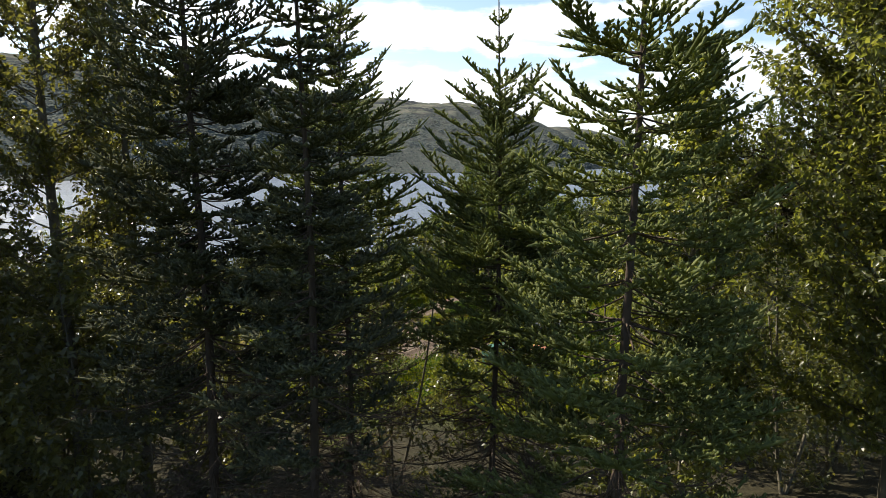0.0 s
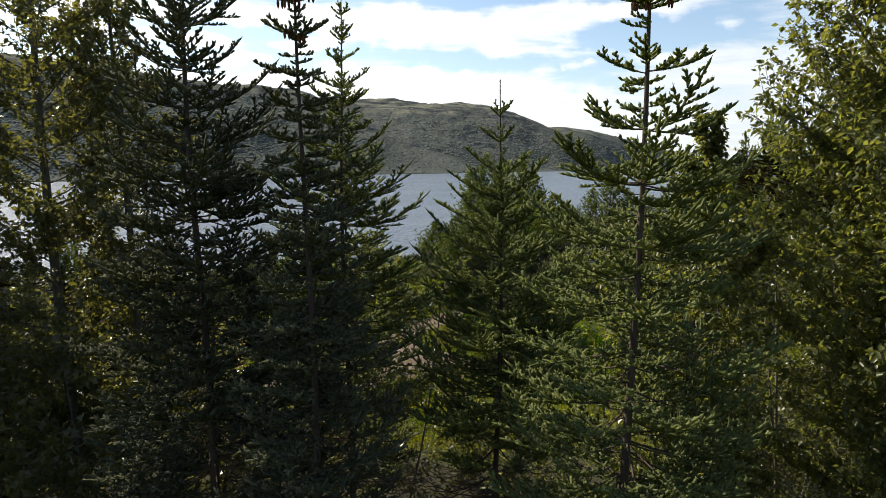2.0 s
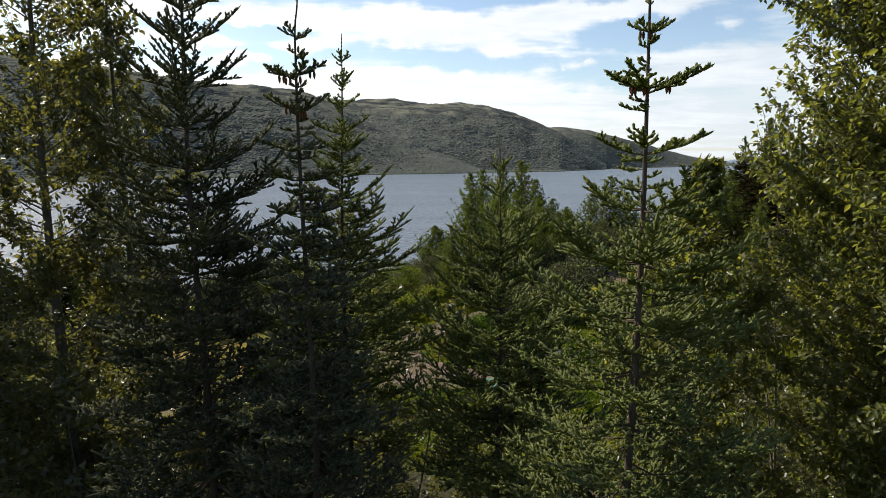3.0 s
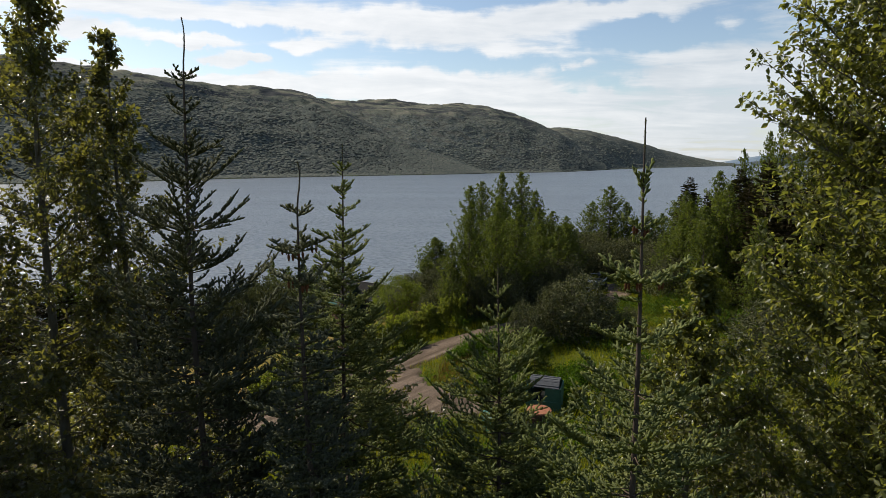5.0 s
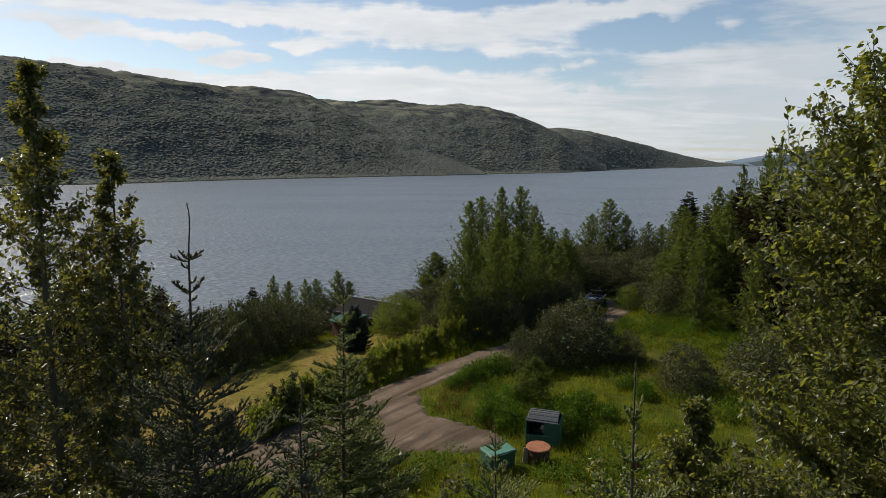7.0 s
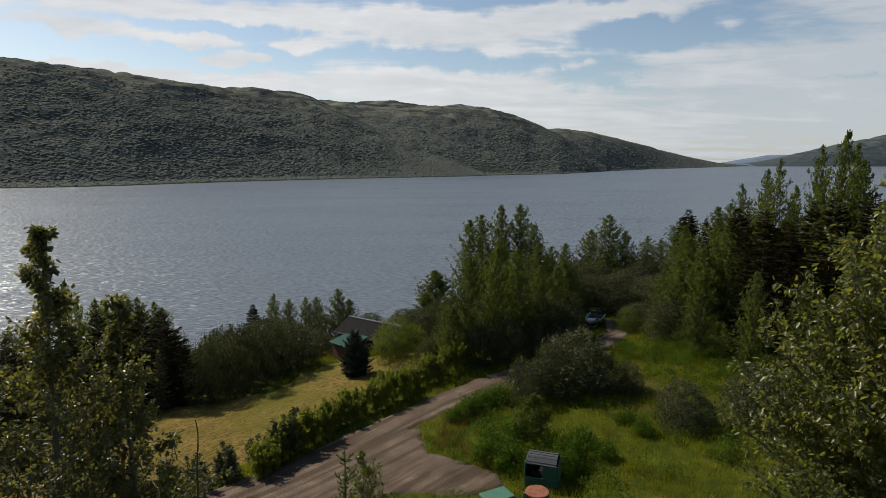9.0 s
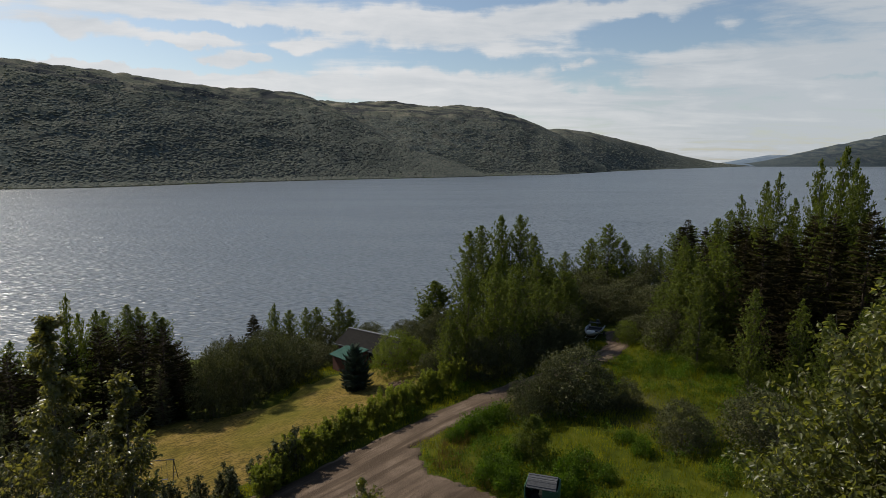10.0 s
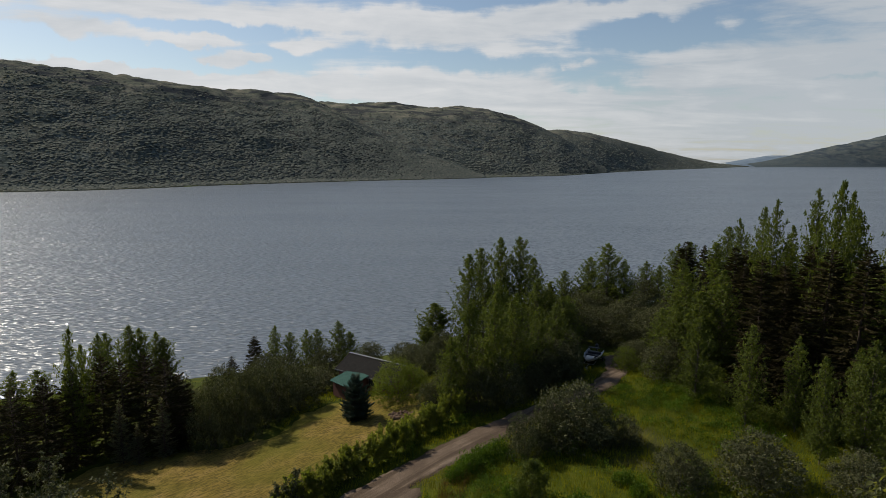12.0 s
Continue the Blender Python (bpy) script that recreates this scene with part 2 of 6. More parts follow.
herb_mat = foliage("herb_leaves", (0.036, 0.070, 0.006), (0.070, 0.116, 0.011), (0.118, 0.168, 0.020), 0.65, 0.34, (1.5, 1.7, 0.4), 0.08, 0.12)
grass_mat = foliage("meadow_grass_blades", (0.124, 0.144, 0.006), (0.210, 0.214, 0.010), (0.305, 0.262, 0.022), 0.6, 0.35, (1.5, 1.5, 0.5), 0.05, 0.18)
dry_grass_mat = foliage("dry_grass_blades", (0.120, 0.080, 0.030), (0.180, 0.120, 0.050), (0.250, 0.180, 0.080), 0.7, 0.3, (1.4, 1.3, 0.6), 0.05, 0.18)
spruce_bark_mat = bark("spruce_bark", (0.075, 0.056, 0.045), (0.150, 0.115, 0.092))
twig_mat = bark("twig_bark", (0.085, 0.062, 0.046), (0.150, 0.110, 0.080), 30)
poplar_bark_mat = bark("poplar_bark", (0.110, 0.096, 0.070), (0.200, 0.176, 0.128))
cone_mat = bark("spruce_cone_scales", (0.150, 0.060, 0.030), (0.250, 0.110, 0.060), 90)


def ground_material():
    m = Mat("meadow_ground", 0.95)
    big, mid, fine = m.noise(0.09, 4), m.noise(0.8, 5), m.noise(9, 6, 0.7)
    green = m.ramp(mid, (0.3, (0.026, 0.036, 0.004)), (0.55, (0.054, 0.066, 0.005)), (0.75, (0.092, 0.090, 0.009)))
    litter = m.ramp(fine, (0.3, (0.045, 0.036, 0.022)), (0.7, (0.110, 0.086, 0.050)))
    c = m.mix(m.ramp(big, (0.56, (0, 0, 0)), (0.72, (0.7, 0.7, 0.7))), green, litter)
    # dead needles and twigs lie under the row of spruces
    sep, under = m.t.nodes.new("ShaderNodeSeparateXYZ"), m.t.nodes.new("ShaderNodeMath")
    m.link(m.co, sep.inputs[0])
    under.operation = "MULTIPLY"
    for k, (y0, y1) in enumerate(((21.0, 15.0), (0.0, 4.0))):
        span = m.t.nodes.new("ShaderNodeMapRange")
        span.inputs["From Min"].default_value, span.inputs["From Max"].default_value = y0, y1
        m.link(sep.outputs[1], span.inputs["Value"])
        m.link(span.outputs[0], under.inputs[k])
    c = m.mix(under.outputs[0], c, m.ramp(fine, (0.3, (0.018, 0.015, 0.010)), (0.55, (0.036, 0.032, 0.018)), (0.75, (0.070, 0.056, 0.036))))
    m.colour(c)
    m.bump(fine, 0.8, 0.05)
    return m.m


def lawn_material():
    m = Mat("mown_dry_grass", 0.95)
    fine, mid = m.noise(16, 6, 0.75), m.noise(0.5, 5)
    lines = m.along(33, 3.6, (0.6, 2.0, 1), 6)
    c = m.ramp(mid, (0.3, (0.168, 0.128, 0.024)), (0.52, (0.248, 0.174, 0.040)), (0.72, (0.325, 0.215, 0.074)))
    c = m.mix(m.ramp(lines, (0.46, (0, 0, 0)), (0.60, (0.85, 0.85, 0.85))), c, (0.074, 0.058, 0.015))
    c = m.mix(m.ramp(fine, (0.4, (0, 0, 0)), (0.75, (0.6, 0.6, 0.6))), c, (0.066, 0.056, 0.018))
    c = m.mix(m.ramp(m.noise(0.075, 3), (0.44, (0.65, 0.65, 0.65)), (0.55, (0, 0, 0))), c, m.mix(fine, (0.070, 0.082, 0.010), (0.165, 0.150, 0.020)))
    m.colour(c)
    m.bump(m.mix(0.5, fine, lines), 1.0, 0.22)
    return m.m


def road_material():
    m = Mat("gravel_road", 0.95)
    fine, stones, big = m.noise(14, 6, 0.7), m.cells(11), m.noise(0.5, 5)
    c = m.ramp(big, (0.3, (0.100, 0.071, 0.050)), (0.55, (0.178, 0.130, 0.094)), (0.75, (0.290, 0.220, 0.164)))
    c = m.mix(m.ramp(fine, (0.35, (0, 0, 0)), (0.72, (0.85, 0.85, 0.85))), c, (0.058, 0.046, 0.036))
    trk = m.along(44, 1.0, (0.07, 1.5, 1), 5)
    c = m.mix(m.ramp(trk, (0.42, (0.8, 0.8, 0.8)), (0.54, (0, 0, 0))), c, (0.062, 0.044, 0.030))
    c = m.mix(m.ramp(stones, (0.0, (0.5, 0.5, 0.5)), (0.25, (0, 0, 0))), c, (0.30, 0.24, 0.185))
    m.colour(c)
    m.bump(m.mix(0.5, fine, stones), 1.0, 0.08)
    return m.m


def water_material():
    """Lake water: a broad sheen off unseen small waves, and a share of sharp glints."""
    m = Mat("lake_water", 0.36)
    m.b.inputs["Base Color"].default_value = (0.120, 0.139, 0.158, 1)
    m.b.inputs["IOR"].default_value = 1.333
    big = m.noise(0.012, 3, 0.5, (0.5, 1.6, 1))
    m.link(m.tilt(2.4, 4, (0.28, 1.0, 1), 2.2), m.b.inputs["Normal"])
    glint = m.t.nodes.new("ShaderNodeBsdfGlossy")
    glint.inputs["Roughness"].default_value = 0.09
    glint.inputs["Color"].default_value = (0.5, 0.5, 0.5, 1)
    m.link(m.tilt(2.0, 2, (0.45, 0.9, 1), 2.35), glint.inputs["Normal"])
    ms = m.t.nodes.new("ShaderNodeMixShader")
    m.link(m.ramp(big, (0.35, (0.11, 0.11, 0.11)), (0.65, (0.20, 0.20, 0.20))), ms.inputs[0])
    m.link(m.b.outputs[0], ms.inputs[1])
    m.link(glint.outputs[0], ms.inputs[2])
    m.link(ms.outputs[0], m.t.nodes["Material Output"].inputs["Surface"])
    return m.m


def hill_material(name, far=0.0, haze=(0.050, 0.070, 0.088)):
    """Birch scrub in clumps low down, heath and grey rock ledges towards the crest."""
    m = Mat(name, 1.0)
    m.b.inputs["Specular IOR Level"].default_value = 0.0
    sep = m.t.nodes.new("ShaderNodeSeparateXYZ")
    m.link(m.co, sep.inputs[0])
    big, mid, fine = m.noise(0.006, 6, 0.62), m.noise(0.028, 6, 0.68), m.noise(0.16, 5, 0.72)
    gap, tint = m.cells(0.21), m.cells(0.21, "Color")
    grey = m.t.nodes.new("ShaderNodeRGBToBW")
    m.link(tint, grey.inputs[0])
    scrub = m.ramp(grey.outputs[0], (0.15, (0.086, 0.097, 0.090)), (0.5, (0.120, 0.132, 0.116)), (0.9, (0.160, 0.167, 0.142)))
    # shade between the clumps, painted as near-black cell edges
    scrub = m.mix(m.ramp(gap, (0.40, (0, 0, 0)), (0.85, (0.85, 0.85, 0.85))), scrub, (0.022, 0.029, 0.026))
    scrub = m.mix(m.ramp(mid, (0.44, (0, 0, 0)), (0.62, (0.65, 0.65, 0.65))), scrub, (0.086, 0.080, 0.066))
    scrub = m.mix(m.ramp(big, (0.46, (0, 0, 0)), (0.62, (0.35, 0.35, 0.35))), scrub, (0.050, 0.060, 0.048))
    heath = m.ramp(mid, (0.30, (0.095, 0.104, 0.086)), (0.48, (0.130, 0.136, 0.102)), (0.66, (0.215, 0.198, 0.152)))
    heath = m.mix(m.ramp(fine, (0.50, (0, 0, 0)), (0.70, (0.85, 0.85, 0.85))), heath, (0.066, 0.064, 0.062))
    ledge = m.noise(0.030, 6, 0.6, (0.35, 0.35, 1.7), 0.8)
    heath = m.mix(m.ramp(ledge, (0.47, (0, 0, 0)), (0.56, (0.85, 0.85, 0.85))), heath, (0.040, 0.043, 0.050))
    heath = m.mix(m.ramp(ledge, (0.34, (0.7, 0.7, 0.7)), (0.40, (0, 0, 0))), heath, (0.200, 0.180, 0.140))
    add = m.t.nodes.new("ShaderNodeMath")
    add.operation = "MULTIPLY_ADD"
    m.link(big, add.inputs[0])
    add.inputs[1].default_value = 190
    m.link(sep.outputs[2], add.inputs[2])
    rng = m.t.nodes.new("ShaderNodeMapRange")
    rng.inputs["From Min"].default_value, rng.inputs["From Max"].default_value = 205 - far * 120, 265 - far * 120
    m.link(add.outputs[0], rng.inputs["Value"])
    c = m.mix(rng.outputs[0], scrub, heath)
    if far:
        # blue-grey haze of distance, mixed straight into the base colour
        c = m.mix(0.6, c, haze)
    else:
        strip = m.t.nodes.new("ShaderNodeMapRange")
        strip.inputs["From Min"].default_value, strip.inputs["From Max"].default_value = 2.6, 1.2
        m.link(sep.outputs[2], strip.inputs["Value"])
        c = m.mix(strip.outputs[0], c, m.ramp(mid, (0.56, (0.045, 0.048, 0.036)), (0.64, (0.085, 0.110, 0.030))))
    m.colour(c)
    m.bump(m.mix(0.4, fine, m.ramp(gap, (0.0, (1, 1, 1)), (0.9, (0, 0, 0)))), 0.6, 2.0)
    return m.m


def plain(name, a, b, rough=0.6, scale=6.0, metal=0.0, bump=0.2):
    m = Mat(name, rough)
    n = m.noise(scale, 6, 0.65)
    m.colour(m.ramp(n, (0.3, a), (0.7, b)))
    m.b.inputs["Metallic"].default_value = metal
    m.bump(n, bump, 0.01)
    return m.m


green_paint = plain("worn_green_paint", (0.020, 0.070, 0.045), (0.035, 0.105, 0.068), 0.55)
mint_paint = plain("light_green_paint", (0.042, 0.125, 0.080), (0.075, 0.180, 0.120), 0.5)
felt_mat = plain("roofing_felt", (0.056, 0.058, 0.062), (0.100, 0.102, 0.108), 0.85, 9)
rust_mat = plain("rusty_steel", (0.180, 0.070, 0.036), (0.320, 0.145, 0.085), 0.85, 5)
dark_rust_mat = plain("dark_rusty_steel", (0.050, 0.030, 0.022), (0.110, 0.062, 0.044), 0.85, 5)
board_mat = plain("pale_weathered_board", (0.300, 0.240, 0.170), (0.420, 0.350, 0.260), 0.85, 12)
inside_mat = plain("dark_interior", (0.012, 0.014, 0.013), (0.022, 0.024, 0.022), 0.9)
roof_mat = plain("dark_grey_roof_sheet", (0.016, 0.015, 0.014), (0.026, 0.024, 0.022), 0.9, 3)
roof_trim_mat = plain("pale_roof_trim", (0.12, 0.12, 0.115), (0.18, 0.18, 0.175), 0.6)
green_roof_mat = plain("green_roof_sheet", (0.036, 0.088, 0.070), (0.058, 0.120, 0.098), 0.85, 2)
red_wood_mat = plain("dark_red_stained_wood", (0.085, 0.032, 0.024), (0.140, 0.056, 0.042), 0.8, 10)
glass_mat = plain("window_glass", (0.02, 0.024, 0.028), (0.03, 0.034, 0.038), 0.06, 2, 0, 0)
hull_mat = plain("bare_aluminium_hull", (0.30, 0.30, 0.30), (0.44, 0.44, 0.44), 0.45, 2, 0.4)
deck_mat = plain("pale_deck_paint", (0.42, 0.41, 0.39), (0.55, 0.54, 0.51), 0.6, 3)
boat_dark_mat = plain("dark_boat_fittings", (0.020, 0.020, 0.022), (0.045, 0.045, 0.048), 0.5)
rubber_mat = plain("black_rubber", (0.018, 0.018, 0.018), (0.032, 0.032, 0.032), 0.8)
steel_mat = plain("galvanised_steel", (0.40, 0.41, 0.42), (0.52, 0.53, 0.54), 0.45, 8, 0.9)
stone_mat = plain("rubble_stone", (0.110, 0.072, 0.048), (0.190, 0.128, 0.088), 0.9, 4)
ground_mat, lawn_mat, road_mat, water_mat = ground_material(), lawn_material(), road_material(), water_material()
scrub_mat = foliage("hillside_birch_leaves", (0.120, 0.138, 0.124), (0.180, 0.194, 0.170), (0.256, 0.252, 0.214), 0.9, 0.22, (1.3, 1.4, 0.7), 0.0, 0.004, 0.78)
# the distant and horizon hills carry air haze in their colour
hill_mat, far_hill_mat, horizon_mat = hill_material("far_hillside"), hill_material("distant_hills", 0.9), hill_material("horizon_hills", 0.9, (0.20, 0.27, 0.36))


# ---------------------------------------------------------------- mesh helpers
rng = np.random.default_rng(7)


def mesh_of(name, verts, faces, smooth=False):
    """A mesh from an array of vertices and arrays of triangles or quads."""
    me = bpy.data.meshes.new(name)
    verts = np.asarray(verts, np.float32)
    groups = [np.asarray(f, np.int32) for f in (faces if isinstance(faces, list) else [faces]) if len(f)]
    me.vertices.add(len(verts))
    me.vertices.foreach_set("co", verts.ravel())
    idx = np.concatenate([f.ravel() for f in groups])
    sizes = np.concatenate([np.full(len(f), f.shape[1], np.int32) for f in groups])
    me.loops.add(len(idx))
    me.loops.foreach_set("vertex_index", idx)
    me.polygons.add(len(sizes))
    me.polygons.foreach_set("loop_start", np.concatenate([[0], np.cumsum(sizes)[:-1]]).astype(np.int32))
    me.update(calc_edges=True)
    me.validate()
    if smooth:
        me.polygons.foreach_set("use_smooth", np.ones(len(me.polygons), bool))
    return me


def piece(name, verts, faces, mat, parent=None, label="", smooth=False):
    ob = new(name, mesh_of(name, verts, faces, smooth))
    ob.data.materials.append(mat)
    if parent:
        ob.parent = parent
    if label:
        tagged(ob, label)
    return ob


def part(name, bm, mat, parent=None, label="", smooth=False):
    me = bpy.data.meshes.new(name)
    if smooth:
        for f in bm.faces:
            f.smooth = True
    bm.to_mesh(me)
    bm.free()
    me.materials.append(mat)
    ob = new(name, me)
    if parent:
        ob.parent = parent
    if label:
        tagged(ob, label)
    return ob


def box(size, at=(0, 0, 0), bevel=0.01, bm=None, turn=None):
    bm2 = bmesh.new()
    bmesh.ops.create_cube(bm2, size=1)
    bmesh.ops.scale(bm2, vec=size, verts=bm2.verts)
    if bevel:
        bmesh.ops.bevel(bm2, geom=bm2.edges[:], offset=min(bevel, min(size) * 0.4), segments=1, affect="EDGES")
    if turn is not None:
        bmesh.ops.transform(bm2, matrix=turn, verts=bm2.verts)
    bmesh.ops.translate(bm2, vec=at, verts=bm2.verts)
    if bm is None:
        return bm2
    me = bpy.data.meshes.new("tmp")
    bm2.to_mesh(me)
    bm2.free()
    bm.from_mesh(me)
    bpy.data.meshes.remove(me)
    return bm


def unit(v):
    return v / np.maximum(np.linalg.norm(v, axis=-1, keepdims=True), 1e-9)


def tubes(paths, radii, sides=5):
    """Tubes along paths (count, points, 3) with radii (count, points)."""
    P, R = np.asarray(paths, float), np.asarray(radii, float)
    B, n, _ = P.shape
    T = np.gradient(P, axis=1)
    T = unit(T)
    ref = np.where(np.abs(T[..., 2:3]) > 0.9, [1.0, 0, 0], [0, 0, 1.0])
    U = unit(np.cross(T, ref))
    W = np.cross(T, U)
    a = np.arange(sides) * 2 * np.pi / sides
    ring = U[:, :, None] * np.cos(a)[:, None] + W[:, :, None] * np.sin(a)[:, None]
    V = P[:, :, None] + ring * R[:, :, None, None]
    i = np.arange(B)[:, None, None] * n * sides
    j = np.arange(n - 1)[None, :, None] * sides
    k = np.arange(sides)[None, None, :]
    k2 = (k + 1) % sides
    F = np.stack([i + j + k, i + j + k2, i + j + sides + k2, i + j + sides + k], -1).reshape(-1, 4)
    return V.reshape(-1, 3), F


def needles(S, E, step, length, width, rise=0.25):
    """Single-triangle needles all round the shoots from S to E."""
    S, E = np.asarray(S, float), np.asarray(E, float)
    L = np.linalg.norm(E - S, axis=1)
    n = np.maximum(2, (L / step).astype(int))
    i = np.repeat(np.arange(len(S)), n)
    t = rng.random(len(i))
    ax = unit(E - S)[i]
    base = S[i] + (E - S)[i] * t[:, None]
    ref = np.where(np.abs(ax[:, 2:3]) > 0.9, [1.0, 0, 0], [0, 0, 1.0])
    u = unit(np.cross(ax, ref))
    w = np.cross(u, ax)
    ph = rng.random(len(i)) * 2 * np.pi
    side = u * np.cos(ph)[:, None] + w * np.sin(ph)[:, None]
    d = unit(ax * 0.75 + side + np.array([0, 0, rise]))
    ln = length * (0.75 + 0.5 * rng.random(len(i)))[:, None]
    c = unit(np.cross(d, rng.normal(size=(len(i), 3)))) * width / 2
    V = np.stack([base + c, base - c, base + d * ln], 1).reshape(-1, 3)
    return V, np.arange(len(V)).reshape(-1, 3)


def leaves(P, D, N, length, width, fold=0.25, fine=True):
    """Leaves from stalk points P along D with faces towards N."""
    D = unit(D)
    side = unit(np.cross(D, N))
    up = np.cross(side, D)
    ln = np.asarray(length)[:, None] if np.ndim(length) else length
    wd = np.asarray(width)[:, None] if np.ndim(width) else width
    tip = P + D * ln - up * ln * 0.12
    if fine == "far":
        V = np.stack([P - side * wd * 0.5, P + side * wd * 0.5, tip], 1).reshape(-1, 3)
        return V, np.arange(len(V)).reshape(-1, 3)
    l = P + D * ln * 0.38 + side * wd * 0.5 + up * wd * fold
    r = P + D * ln * 0.38 - side * wd * 0.5 + up * wd * fold
    n = len(P)
    k = np.arange(n)[:, None]
    if fine:
        l2 = P + D * ln * 0.68 + side * wd * 0.36 + up * (wd * fold * 0.7 - ln * 0.05)
        r2 = P + D * ln * 0.68 - side * wd * 0.36 + up * (wd * fold * 0.7 - ln * 0.05)
        V = np.stack([P, l, l2, tip, r2, r], 1).reshape(-1, 3)
        F = (k[:, None] * 6 + np.array([[0, 1, 2, 3], [0, 3, 4, 5]])).reshape(-1, 4)
    else:
        V = np.stack([P, l, tip, r], 1).reshape(-1, 3)
        F = (k[:, None] * 4 + np.array([[0, 1, 2], [0, 2, 3]])).reshape(-1, 3)
    return V, F


# ---------------------------------------------------------------- lie of the land
def step01(a, b, x):
    t = np.clip((x - a) / (b - a), 0, 1)
    return t * t * (3 - 2 * t)


def shore_y(x):
    return np.where(x < 0, 103 + 0.36 * np.maximum(x, -120), 103 + 0.55 * np.minimum(x, 150))


def ground_z(x, y):
    x, y = np.asarray(x, float), np.asarray(y, float)
    across = np.clip(np.where(x < 0, 0.145 * x, 0.04 * x), -5.0, 2.5) - 0.035 * np.clip(y - 50, 0, 30) * step01(0, -6, x)
    z = 11.35 - 0.045 * (y - 36) + across * step01(12, 40, y) + 4.6 * (1 - step01(-2, 30, y))
    z = z + np.where(y < 0, -0.12 * np.maximum(y, -300), 0)
    d = shore_y(x) - y
    z = z * step01(-4, 26, d) - 1.5 * (1 - step01(-20, 3, d))
    lumps = 0.10 * np.sin(x * 0.83 + 1.3 * np.sin(y * 0.31)) * np.sin(y * 0.71 + np.sin(x * 0.4)) + 0.05 * np.sin(x * 2.1 + y * 1.3) * np.sin(y * 1.9 - x * 0.7)
    lumps = lumps * (0.12 + 0.88 * step01(2.5, 6, road_gap(x, y)))
    return z + lumps * step01(2, 8, d)


def inside(px, py, poly):
    px, py = np.asarray(px), np.asarray(py)
    res = np.zeros(px.shape, bool)
    n = len(poly)
    for i in range(n):
        (x1, y1), (x2, y2) = poly[i], poly[(i + 1) % n]
        cond = ((y1 > py) != (y2 > py)) & (px < (x2 - x1) * (py - y1) / (y2 - y1 + 1e-9) + x1)
        res ^= cond
    return res


ROAD_LINE = [(-40, 22), (-24, 27.5), (-14, 31.8), (-9, 35.2), (-5.7, 39.0), (-2.3, 41.8), (0.8, 44.6), (4.1, 47.9), (7.7, 51.3), (12, 54.8), (16.5, 58.6), (19.4, 63), (20.4, 68)]
LAY_BY = [(-11, 31), (-9.5, 35.5), (-3.6, 40.4), (-1.7, 39.2), (-1.3, 36.6), (-0.9, 35.0), (1.2, 33.6), (3.1, 32.3), (3.4, 30.8), (2.8, 30.0), (0.4, 29.5), (-2.1, 30.4), (-5, 29.6), (-9, 28.6)]
LAWN = [(-40, 40), (-33, 50), (-30.6, 52.2), (-23, 52.0), (-16.1, 53.0), (-15.2, 57.5), (-12.5, 61), (-8, 61.5), (-4.5, 60.5), (-0.5, 59.5), (0.2, 55.5), (-1.6, 51.5), (-5.4, 47.2), (-9.4, 42.8), (-12.6, 38.4), (-15, 35.5), (-24, 32.5), (-36, 34)]


def road_gap(x, y):
    """Distance to the road's middle line."""
    best = np.full(np.shape(x), 1e9)
    for (x1, y1), (x2, y2) in zip(ROAD_LINE, ROAD_LINE[1:]):
        dx, dy = x2 - x1, y2 - y1
        t = np.clip(((x - x1) * dx + (y - y1) * dy) / (dx * dx + dy * dy), 0, 1)
        best = np.minimum(best, np.hypot(x - x1 - t * dx, y - y1 - t * dy))
    return best


def wobble(x, y):
    return 0.22 * np.sin(x * 1.7 + 0.6 * np.sin(y * 2.3)) + 0.16 * np.sin(y * 2.9 + x * 0.7) + 0.08 * np.sin(x * 5.1 - y * 4.3)


def on_road(x, y):
    w = wobble(x, y)
    return (road_gap(x, y) + w * 0.4 < np.interp(y, [0, 48, 56, 70], [1.8, 1.7, 1.3, 1.2])) | inside(x + w * 0.4, y + w * 0.4, LAY_BY)


def sheet(name, x0, x1, y0, y1, cell, test, lift, mat, label, category):
    xs, ys = np.arange(x0, x1, cell), np.arange(y0, y1, cell)
    X, Y = np.meshgrid(xs, ys)
    keep = test(X + cell / 2, Y + cell / 2)
    Z = ground_z(X, Y) + lift
    full = np.zeros(X.shape, int)
    for dj in (0, 1):
        for di in (0, 1):
            full[dj:, di:] += keep[: X.shape[0] - dj, : X.shape[1] - di]
    Z = np.where(full < 4, Z - 0.16, Z)      # the rim dips under the turf
    w = len(xs)
    j, i = np.nonzero(keep[:-1, :-1])
    F = np.stack([j * w + i, j * w + i + 1, (j + 1) * w + i + 1, (j + 1) * w + i], 1)
    used, F2 = np.unique(F, return_inverse=True)
    V = np.stack([X.ravel(), Y.ravel(), Z.ravel()], 1)[used]
    return tagged(piece(name, V, F2.reshape(-1, 4), mat, smooth=True), label, category, kind="structure")


def grade(lo, hi, fine0, fine1, fine, grow=1.25):
    out = list(np.arange(fine0, fine1 + 1e-6, fine))
    s, v = fine, fine1
    while v < hi:
        s *= grow
        v += s
        out.append(min(v, hi))
    s, v = fine, fine0
    while v > lo:
        s *= grow
        v -= s
        out.insert(0, max(v, lo))
    return np.array(out)


